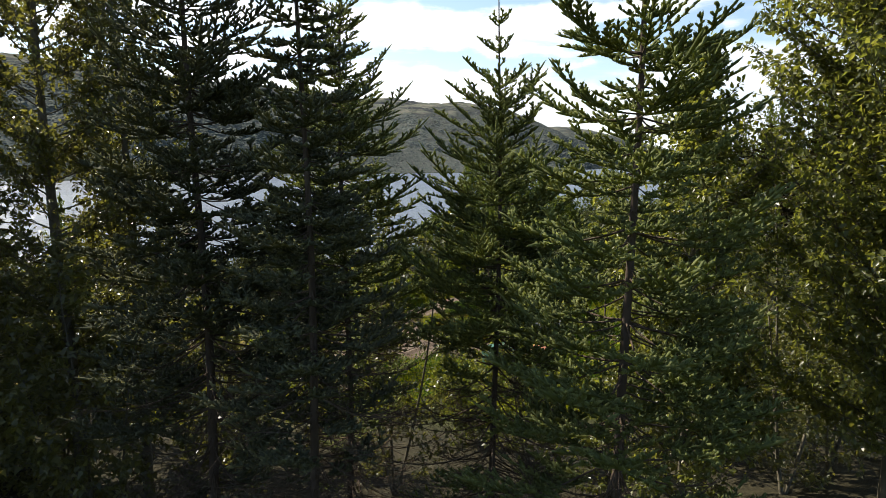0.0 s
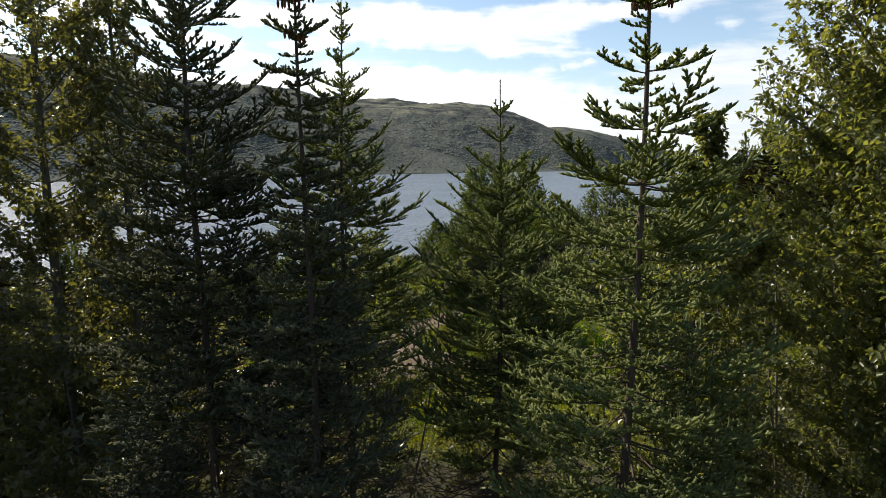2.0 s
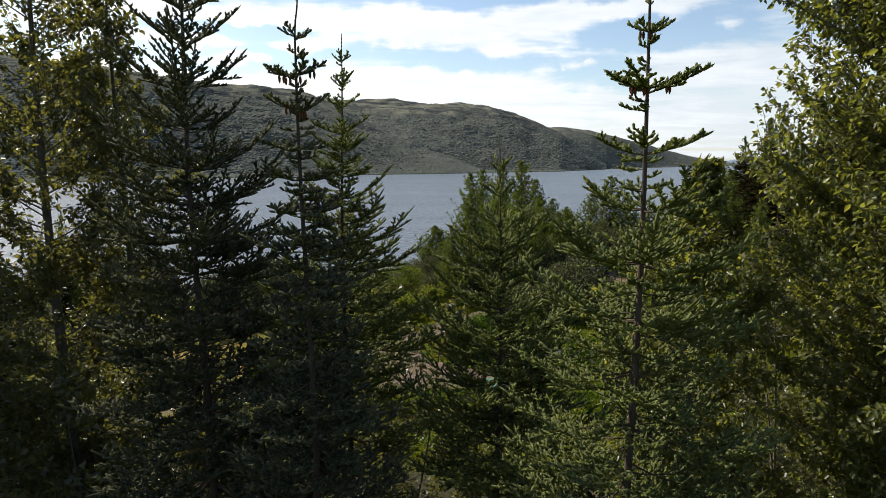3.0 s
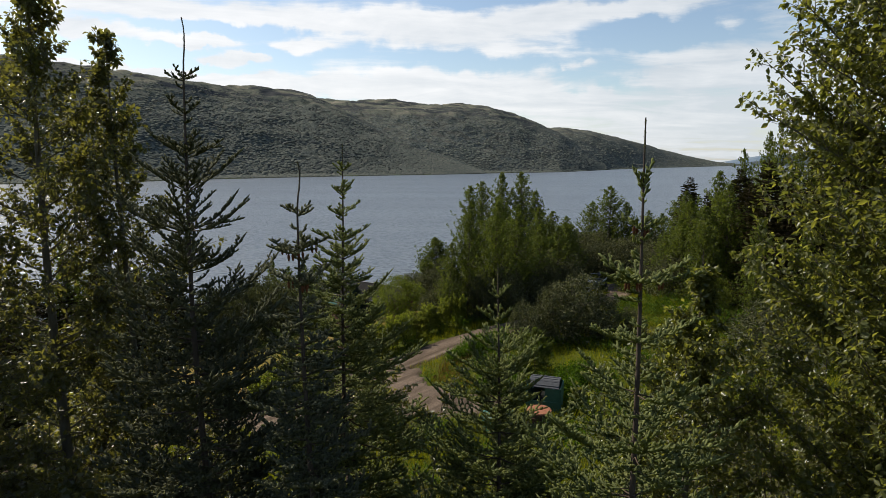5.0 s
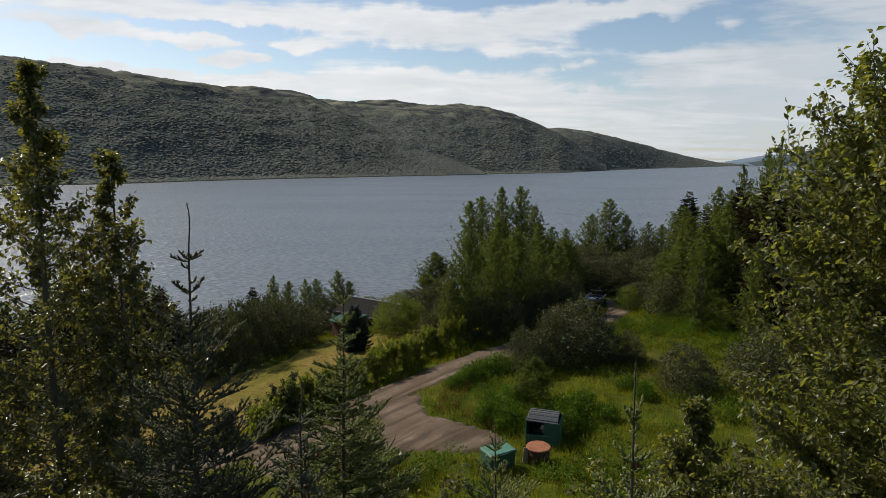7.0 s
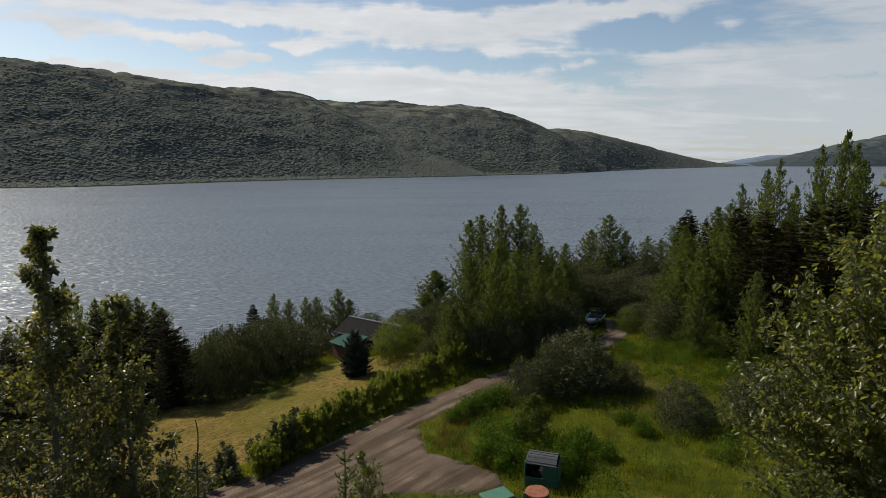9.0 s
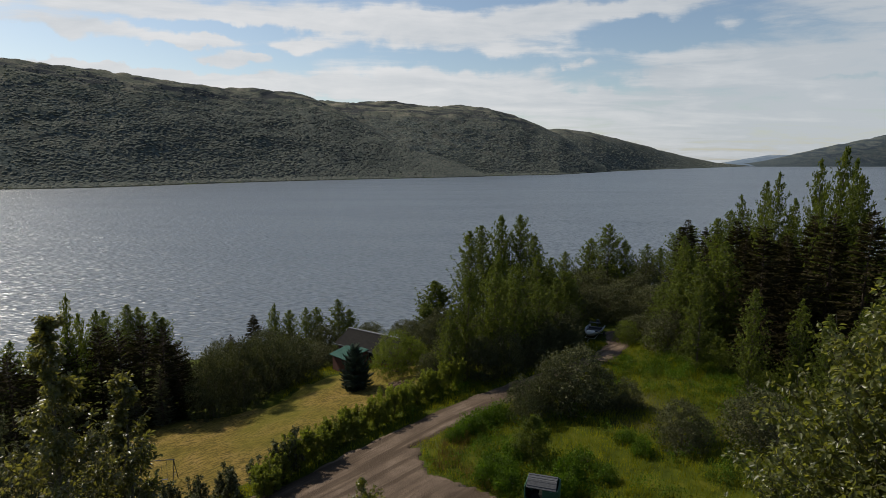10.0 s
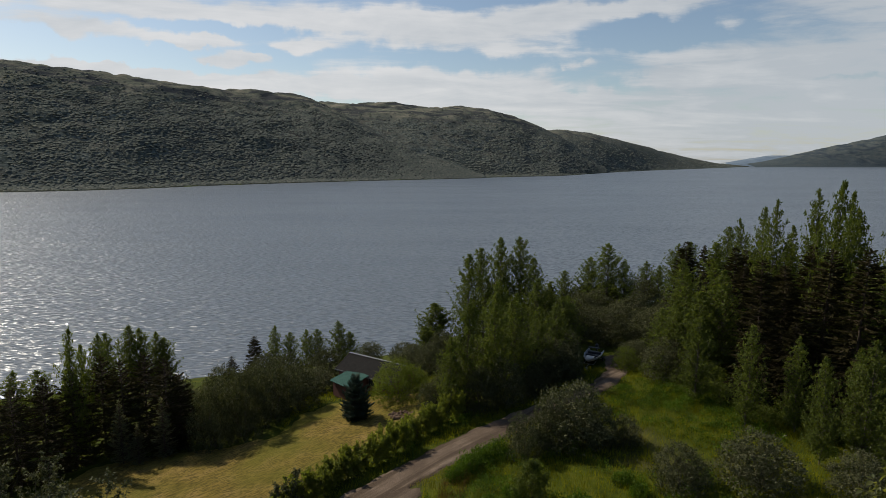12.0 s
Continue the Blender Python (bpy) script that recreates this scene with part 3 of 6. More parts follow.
def build_land():
    xs, ys = grade(-4600, 4600, -50, 60, 1.0), grade(-2500, 4900, -10, 112, 1.0)
    X, Y = np.meshgrid(xs, ys)
    w, h = len(xs), len(ys)
    i, j = np.meshgrid(np.arange(w - 1), np.arange(h - 1))
    F = np.stack([j * w + i, j * w + i + 1, (j + 1) * w + i + 1, (j + 1) * w + i], -1).reshape(-1, 4)
    Z = ground_z(X, Y) - 0.10 * (on_road(X, Y) | inside(X, Y, LAWN))
    V = np.stack([X, Y, Z], -1).reshape(-1, 3)
    tagged(piece("ground", V, F, ground_mat, smooth=True), "rough green grassy slope running down to the lake", "ground", kind="structure")
    sheet("lawn", -42, 4, 30, 64, 0.4, lambda x, y: inside(x + wobble(x, y), y + wobble(y, x), LAWN) & ~on_road(x, y), 0.05, lawn_mat,
          "mown dry yellow lawn beside the cabin", "lawn")
    sheet("road", -42, 24, 18, 72, 0.2, on_road, 0.05, road_mat, "pinkish grey gravel track with a lay-by", "road")
    wx, wy = grade(-4700, 4700, -200, 200, 40, 1.4), grade(60, 4900, 60, 400, 20, 1.3)
    X, Y = np.meshgrid(wx, wy)
    w, h = len(wx), len(wy)
    i, j = np.meshgrid(np.arange(w - 1), np.arange(h - 1))
    F = np.stack([j * w + i, j * w + i + 1, (j + 1) * w + i + 1, (j + 1) * w + i], -1).reshape(-1, 4)
    tagged(piece("water", np.stack([X, Y, X * 0], -1).reshape(-1, 3), F, water_mat, smooth=True), "rippled blue-grey lake water glittering in the sun", "lake", kind="structure")


build_land()


def fbm(x, y, octaves, seed):
    out, a = 0, 1.0
    for o in range(octaves):
        p, q = seed * 1.7 + o * 2.1, seed * 0.9 + o * 1.3
        out = out + a * np.sin(x + p + 1.4 * np.sin(y * 0.83 + q)) * np.sin(y + q + 1.4 * np.sin(x * 0.77 + p))
        x, y, a = x * 1.93 + y * 0.31, y * 1.93 - x * 0.31, a * 0.52
    return out


def build_scrub(X, Y, H, v, count, seed):
    """Rounded birch clumps all over the hillside, fewer and lower towards the crest."""
    r = np.random.default_rng(int(seed * 10))
    top = int(np.searchsorted(v, 1.0))
    a = r.random(count * 3) * (X.shape[0] - 2)
    b = np.minimum(0.85 * r.random(count * 3), 0.999) * (top - 2) + 1
    i, j = a.astype(int), b.astype(int)
    fa, fb = a - i, b - j
    at = [M[i, j] * (1 - fa) * (1 - fb) + M[i + 1, j] * fa * (1 - fb) + M[i, j + 1] * (1 - fa) * fb + M[i + 1, j + 1] * fa * fb for M in (X, Y, H)]
    p = np.stack(at, 1)
    clump = fbm(p[:, 0] / 34, p[:, 1] / 48, 3, seed + 21)
    seen = (p[:, 0] > -1010) & (p[:, 1] < 3600) & (p[:, 2] > 1.0)
    keep = seen & (r.random(len(p)) < np.clip(1.35 - 1.45 * step01(0.40, 0.80, b / top + 0.06 * clump) + 0.30 * clump, 0.0, 1) * np.clip(1.75 - 0.55 * p[:, 1] / 1000, 0.3, 1))
    p, high = p[keep][:count], (b / top)[keep][:count]
    n = len(p)
    far = np.hypot(p[:, 0], p[:, 1]) / 1000
    w = (1.7 + 2.0 * r.random(n) ** 1.5) * (0.60 + 0.42 * far) * (1 - 0.45 * step01(0.5, 1.0, high))
    h = w * (0.22 + 0.26 * r.random(n))
    ph = r.random(n)[:, None] * 6.28 + np.arange(5) * 2 * np.pi / 5
    rings = []
    for wide, up in ((1.0, -0.30), (0.74, 0.60)):
        jit = 0.78 + 0.44 * r.random((n, 5))
        rings.append(np.stack([np.cos(ph) * jit * w[:, None] * wide, np.sin(ph) * jit * w[:, None] * wide, up * h[:, None] * (0.8 + 0.4 * r.random((n, 5)))], -1))
    tip = np.stack([0.15 * w * r.normal(size=n), 0.15 * w * r.normal(size=n), h], -1)[:, None]
    V = (np.concatenate(rings + [tip], 1) + p[:, None]).reshape(-1, 3)
    k = np.arange(5)
    k2 = (k + 1) % 5
    F4 = (np.arange(n)[:, None, None] * 11 + np.stack([k, k2, k2 + 5, k + 5], 1)).reshape(-1, 4)
    F3 = (np.arange(n)[:, None, None] * 11 + np.stack([k + 5, k2 + 5, k * 0 + 10], 1)).reshape(-1, 3)
    tagged(piece("hillside_scrub", V, [F4, F3], scrub_mat, smooth=True), "dense dark green birch scrub covering the far hillside", "scrub", kind="stuff")


def build_hill(name, shore, ridge, nu, nv, mat, label, seed, scrub=0):
    """A hillside lofted from a shoreline (x, y) up to a ridge (x, y, z), with gullies and rock steps."""
    def along(points, n):
        p = np.array(points, float)
        s = np.linspace(0, 1, len(p))
        t = np.linspace(0, 1, n)
        return np.stack([np.interp(t, s, p[:, k]) for k in range(p.shape[1])], 1)
    A, B = along(shore, nu), along(ridge, nu)
    ker = np.hanning(max(5, nu // 60) | 1)
    ker /= ker.sum()
    pad = len(ker) // 2
    for M in (A, B):
        for k in range(M.shape[1]):
            M[:, k] = np.convolve(np.pad(M[:, k], pad, mode="reflect", reflect_type="odd"), ker, "valid")
    v = np.concatenate([np.linspace(0, 1, nv) ** 1.15, 1 + np.linspace(0.03, 0.6, 14)])
    rise = np.sin(np.clip((v - 0.06) / 0.94, 0, 1) * np.pi / 2) ** 1.05
    prof = np.where(v < 0.06, 0.02 * v / 0.06, np.where(v <= 1, 0.02 + 0.98 * rise, 1 - (v - 1) * 0.5))
    X = A[:, None, 0] * (1 - v) + B[:, None, 0] * v
    Y = A[:, None, 1] * (1 - v) + B[:, None, 1] * v
    H = B[:, None, 2] * prof
    mask = step01(0.05, 0.3, v) * np.where(v > 0.9, 0.35, 1)
    H = H + mask * (B[:, None, 2] / 200) * (6 * fbm(X / 75, Y / 110, 4, seed) + 2.5 * fbm(X / 26, Y / 30, 3, seed + 3))
    # rock steps near the crest
    H = H + step01(0.62, 0.8, v) * (B[:, None, 2] / 200) * 2.6 * np.tanh(4 * fbm(X / 60 + H / 18, Y / 90, 2, seed + 5))
    H = np.where(v[None] == 0, -2, H)
    if scrub:
        build_scrub(X, Y, H, v, scrub, seed)
    w = len(v)
    i, j = np.meshgrid(np.arange(nu - 1), np.arange(w - 1), indexing="ij")
    F = np.stack([i * w + j, (i + 1) * w + j, (i + 1) * w + j + 1, i * w + j + 1], -1).reshape(-1, 4)
    return tagged(piece(name, np.stack([X, Y, H], -1).reshape(-1, 3), F, mat, smooth=True), label, "hill", kind="structure")


FAR_SHORE = [(-1500, 260), (-900, 430), (-490, 650), (-394, 704), (-314, 852), (-176, 1000), (18, 1161), (286, 1386), (420, 1640), (572, 1900), (1232, 2776), (1939, 3800)]
SHORE_AZ = [x / y for x, y in FAR_SHORE]
SHORE_Y = [y for _, y in FAR_SHORE]


def hill_from(crest, back=0):
    """Shore and ridge, matched by bearing, from rows of bearing, height (both as slopes seen from the climb) and distance."""
    shore, ridge = [], []
    for az, el, dist in crest:
        y = float(np.interp(az, SHORE_AZ, SHORE_Y)) + back
        shore.append((az * y, y))
        ridge.append((az * dist, dist, max(3.0, 31 + el * dist * 0.985)))
    return shore, ridge


# three hills, each partly in front of the next: a long bluff, a rounded spur, and a low back falling to the lake's end
BLUFF = [(-2.6, 0.34, 900), (-1.39, 0.25, 1080), (-0.727, 0.163, 1230), (-0.62, 0.1535, 1280), (-0.515, 0.1405, 1330), (-0.43, 0.1285, 1400), (-0.36, 0.1175, 1480), (-0.30, 0.1115, 1530), (-0.237, 0.1080, 1590),
         (-0.215, 0.102, 1585), (-0.175, 0.086, 1560), (-0.135, 0.066, 1520), (-0.09, 0.046, 1460), (-0.04, 0.022, 1390), (0.02, 0.000, 1320), (0.07, -0.020, 1290)]
SPUR = [(-0.28, 0.085, 2050), (-0.20, 0.0955, 2010), (-0.165, 0.0955, 1990), (-0.116, 0.0930, 1960), (-0.04, 0.0880, 1960), (0.03, 0.0885, 1990), (0.075, 0.0860, 2010), (0.108, 0.0790, 2020), (0.135, 0.0700, 2030),
        (0.165, 0.0570, 2030), (0.195, 0.0420, 2020), (0.225, 0.0240, 1990), (0.255, 0.0050, 1930), (0.275, -0.0085, 1900)]
TAIL = [(0.10, 0.045, 2560), (0.16, 0.0500, 2560), (0.205, 0.0520, 2580), (0.25, 0.0475, 2620), (0.299, 0.0355, 2720), (0.35, 0.0225, 2950), (0.395, 0.0108, 3250), (0.46, -0.002, 3650), (0.515, -0.0078, 3980)]
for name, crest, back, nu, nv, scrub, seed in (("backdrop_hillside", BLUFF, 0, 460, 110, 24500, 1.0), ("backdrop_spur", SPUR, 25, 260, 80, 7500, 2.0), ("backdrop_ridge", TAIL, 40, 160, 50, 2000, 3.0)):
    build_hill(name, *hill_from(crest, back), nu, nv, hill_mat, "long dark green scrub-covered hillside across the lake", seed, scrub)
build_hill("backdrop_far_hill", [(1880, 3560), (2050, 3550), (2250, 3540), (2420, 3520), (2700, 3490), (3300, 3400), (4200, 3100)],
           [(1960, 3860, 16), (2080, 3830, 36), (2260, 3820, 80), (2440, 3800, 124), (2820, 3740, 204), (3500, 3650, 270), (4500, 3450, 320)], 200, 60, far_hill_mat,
           "distant hill at the lake's end, its colour greyed by painted haze", 4.0)
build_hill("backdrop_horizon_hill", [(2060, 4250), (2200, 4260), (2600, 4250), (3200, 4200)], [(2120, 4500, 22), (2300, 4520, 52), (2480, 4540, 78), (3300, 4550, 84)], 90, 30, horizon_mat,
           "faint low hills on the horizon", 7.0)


# ---------------------------------------------------------------- trees
def garden_spruce(at, height, spread, mat, seed, label):
    """A small dense spruce: close whorls of branches with side shoots, each a core of needles and loose ones round it."""
    r = np.random.default_rng(seed)
    x0, y0 = at
    thing = tagged(new("spruce_tree"), label, "spruce tree")
    thing.location = (x0, y0, float(ground_z(x0, y0)) - 0.1)
    zs = np.linspace(0, height, 14)
    sway = 0.04 * np.sin(zs * 0.9 + seed)
    path = np.stack([sway, 0.6 * sway, zs], 1)
    rad = 0.0075 * height * (1 - zs / height) ** 0.92 + 0.012
    V, F = tubes(path[None], rad[None], 9)
    piece("trunk", V, F, spruce_bark_mat, thing, smooth=True)

    def axis(z):
        return np.array([np.interp(z, zs, path[:, k]) for k in range(3)])
    leader = [axis(z) for z in np.linspace(height - 0.2, height, 7)]
    S, E, S2, E2, limbs, limb_r = leader[:-1], leader[1:], [], [], [], []
    z, k = height - 0.2, 0
    while z > height * 0.01:
        down = height - z
        full = spread * min(1.0, 0.17 + 0.9 * (down / (height * 0.62)) ** 0.75) * (0.75 if z < height * 0.22 else 1)
        major = k % 2 == 0 or down > 2.2
        count, a0 = int(r.integers(5, 8)) if major else int(r.integers(4, 7)), r.random() * 6.28
        bare = np.clip((height * 0.2 - z) / (height * 0.2), 0, 0.85)
        for b in range(count):
            L = max(full * (0.65 + 0.55 * r.random()) * (1.0 if major else 0.5), 0.07)
            a = a0 + b * 6.283 / count + r.normal() * 0.25
            e = radians(float(np.interp(down, [0, 0.8, 2.5, height * 0.6, height], [40, 26, 12, 0, -8])) + r.normal() * 7)
            s = np.linspace(0, 1, 7)
            droop = np.interp(down, [0, 2, 5], [0.0, 0.10, 0.22])
            out = L * s * math.cos(e)
            rise = L * (s * math.sin(e) - droop * np.sin(s * 3.14) * 0.8 + (0.22 if down < 3 else 0.10) * s ** 3)
            bow = r.normal() * 0.12 * L * s ** 2
            ca, sa = math.cos(a), math.sin(a)
            p = axis(z - 0.08 * r.random()) + np.stack([out * ca - bow * sa, out * sa + bow * ca, rise], 1)
            limbs.append(p)
            limb_r.append((0.007 + 0.011 * L) * (1 - 0.8 * s))
            for q in range(1 if down < 1.5 else 2, 6):
                if r.random() > bare:
                    S.append(p[q])
                    E.append(p[q + 1])
            # side shoots in the branch's plane
            n = max(1, int(L * 0.85 / 0.082))
            for m in range(n):
                t = 0.14 + 0.84 * (m + r.random()) / n
                if r.random() < bare * (1.15 - 0.5 * t):
                    continue
                i = min(5, int(t * 6))
                c, tang = p[i] + (p[i + 1] - p[i]) * (t * 6 - i), unit(p[i + 1] - p[i])
                left = np.array([-sa, ca, 0.0]) * (1 if m % 2 else -1)
                d = unit(tang * (0.62 + 0.2 * r.random()) + left * 0.75 + np.array([0, 0, 0.22 * r.normal() + (0.0 if down > 3 else 0.24)]))
                l = (0.42 * L * (1 - t) ** 0.8 + 0.05) * (0.5 + 0.8 * r.random())
                S.append(c)
                E.append(c + d * l)
                for w in range(int(l / 0.27) if l > 0.4 else 0):
                    u = 0.2 + 0.75 * r.random()
                    d2 = unit(d * 0.8 + (tang if w % 2 else np.cross(d, left) * 0.5 + left * 0.4) * 0.7 + np.array([0, 0, 0.2 * r.normal()]))
                    S2.append(c + d * l * u)
                    E2.append(c + d * l * u + d2 * l * (1 - u * 0.6) * 0.5)
        z -= 0.17 * (0.40 + 0.25 * r.random()) * float(np.interp(down, [0.5, 2.0, 4.0], [1.0, 0.8, 0.68]))
        k += 1
    V, F = tubes(np.array(limbs)[:, ::6], np.array(limb_r)[:, ::6], 3)
    tagged(piece("branchwork", V, F, twig_mat, thing), kind="stuff")
    S, E = np.array(S + S2), np.array(E + E2)
    V, F = tubes(np.stack([S, E], 1), 0.074 * (0.8 + 0.4 * r.random((len(S), 1))) * np.array([[1.0, 0.35]]), 3)
    V2, F2 = needles(S, E, 0.060, 0.066, 0.0218)
    tagged(piece("crown", np.concatenate([V, V2]), [F, F2 + len(V)], mat, thing), kind="stuff")
    return thing


def broadleaf(name, at, height, spread, mat, seed, leaf=0.07, per_twig=9, limbs_n=60, twigs=9, label="", group="", fine=True, crown_from=0.12, shape="column",
              upright=0.9, category="poplar tree", stems=1, twig_len=0.5):
    """A broad-leaved tree or bush: stems, limbs, twigs and single leaves."""
    r = np.random.default_rng(seed)
    x0, y0 = at
    z0 = float(ground_z(x0, y0)) - 0.1
    thing = new(name)
    thing.location = (x0, y0, z0)
    tagged(thing, label, category, group)
    stem_paths, stem_r = [], []
    for s in range(stems):
        zs = np.linspace(0, 1, 9)
        a = r.random() * 6.28
        off = 0.0 if stems == 1 else spread * (0.35 + 0.4 * r.random())
        hh = height * (1.0 if s == 0 else 0.65 + 0.33 * r.random())
        px = 0.10 * np.sin(zs * 7 + seed + s) * (spread * 0.25) + off * math.cos(a) * zs ** 0.8
        py = 0.10 * np.cos(zs * 6 + seed) * (spread * 0.25) + off * math.sin(a) * zs ** 0.8
        stem_paths.append(np.stack([px, py, zs * hh], 1))
        stem_r.append((0.0085 * height * (1 if stems == 1 else 0.55)) * (1 - zs) ** 0.9 + 0.006)
    V, F = tubes(stem_paths, stem_r, 8 if fine else 5)
    piece("trunk", V, F, poplar_bark_mat, thing, smooth=True)
    limbs, limb_r, tS, tE = [], [], [], []
    for i in range(limbs_n):
        sp = stem_paths[int(r.integers(0, stems))]
        u = crown_from + (1 - crown_from) * ((i + r.random()) / limbs_n)
        if shape == "spire":
            u = crown_from + (1 - crown_from) * ((i + r.random()) / limbs_n) ** 1.2
        u = min(u, 0.985)
        k = min(7, int(u * 8))
        c = sp[k] + (sp[k + 1] - sp[k]) * (u * 8 - k)
        v = (u - crown_from) / (1 - crown_from)
        if shape == "column":
            w = spread * float(np.interp(v, [0, 0.12, 0.3, 0.55, 0.8, 1.0], [0.72, 0.95, 1.0, 0.72, 0.32, 0.03]))
        elif shape == "broad":
            w = spread * float(np.interp(v, [0, 0.1, 0.54, 0.62, 0.70, 0.76, 0.82, 0.9, 1.0], [0.8, 1.0, 1.0, 0.98, 0.78, 0.58, 0.35, 0.19, 0.05]))
        elif shape == "spire":
            w = spread * float(np.interp(v, [0, 0.06, 0.2, 0.55, 0.82, 1.0], [0.75, 0.95, 1.0, 0.70, 0.34, 0.03]))
        else:
            w = spread * math.sqrt(max(0.05, 1 - (v * 1.0 - 0.30) ** 2 / 0.52))
        L = max(0.12, w * ((0.62 + 0.42 * r.random() if shape == "broad" else 0.45 + 0.85 * r.random()) if shape in ("spire", "broad") else 0.70 + 0.45 * r.random()) * (1.0 if stems == 1 else 0.62))
        a = r.random() * 6.283
        e = upright * (0.55 + 0.5 * v) + r.normal() * 0.18
        s = np.linspace(0, 1, 5)
        out = L * s
        if shape in ("spire", "broad"):
            rise = L * (math.tan(min(1.15, 0.55 * upright + 0.28 * v + r.normal() * 0.13)) * s * 0.8 + 0.25 * s ** 2)
            rise = rise * min(1.0, (height - c[2]) * (0.35 + 0.5 * r.random()) / max(rise[-1], 0.01))
        else:
            rise = L * math.tan(min(1.25, max(-0.4, e))) * s * 0.8 - 0.15 * L * s ** 2
            rise = np.minimum(rise, max(0.15, (height - c[2]) * (0.45 + 0.52 * r.random()))) if shape == "column" else np.minimum(rise, height - c[2] + 0.05)
        bow = r.normal() * 0.15 * L * s ** 2
        p = c + np.stack([out * math.cos(a) - bow * math.sin(a), out * math.sin(a) + bow * math.cos(a), rise], 1)
        limbs.append(p)
        limb_r.append((0.005 + 0.008 * L) * (1 - 0.8 * s))
        n = max(1, int(twigs * ((0.42 if shape == "broad" else 0.12) + 1.0 * L / spread))) if shape in ("spire", "broad") else max(2, int(twigs * (0.35 + L / max(spread, 0.1))))
        for m in range(n):
            t = 0.22 + 0.78 * (m + r.random()) / n
            k = min(3, int(t * 4))
            q = p[k] + (p[k + 1] - p[k]) * (t * 4 - k)
            d = (p[k + 1] - p[k])
            d = d / (np.linalg.norm(d) + 1e-9) * 0.7 + r.normal(size=3) * (0.40 if shape in ("spire", "broad") else 0.55) + np.array([0, 0, 0.25])
            d /= np.linalg.norm(d)
            tS.append(q)
            tE.append(q + d * twig_len * (0.5 + 0.7 * r.random()) * (0.22 + 0.78 * min(1, L / (0.65 * spread))))
    # leader twigs at the top of each stem
    for sp in stem_paths:
        for m in range(2 if shape in ("spire", "broad") else 5):
            q = sp[-1] - np.array([0, 0, 0.12 * m])
            tS.append(q - np.array([0, 0, 0.25]))
            tE.append(q + r.normal(size=3) * 0.06)
    V, F = tubes(limbs, limb_r, 5) if fine else tubes(np.array(limbs)[:, ::4], np.array(limb_r)[:, ::4], 3)
    tS, tE = np.array(tS), np.array(tE)
    V2, F2 = tubes(np.stack([tS, tE], 1), np.stack([np.full(len(tS), 0.005), np.full(len(tS), 0.002)], 1) * (leaf / 0.07) ** 0.5, 3)
    if fine:
        V, F = np.concatenate([V, V2]), np.concatenate([F, F2 + len(V)])
    tagged(piece("branchwork", V, F, poplar_bark_mat, thing), kind="stuff")
    i = np.repeat(np.arange(len(tS)), per_twig)
    t = 0.1 + 0.92 * r.random(len(i))
    ax = unit(tE - tS)[i]
    side = unit(r.normal(size=(len(i), 3)))
    base = tS[i] + (tE - tS)[i] * t[:, None] + side * leaf * 0.35
    d = unit(ax * 0.35 + side + np.array([0, 0, -0.45]))
    nrm = unit(np.array([0, 0, 1.0]) + r.normal(size=(len(i), 3)) * 0.75)
    sz = leaf * (0.6 + 0.7 * r.random(len(i)))
    V, F = leaves(base, d, nrm, sz, sz * (0.60 if fine else 0.75), 0.18, True if fine else "far")
    tagged(piece("crown", V, F, mat, thing), kind="stuff")
    return thing


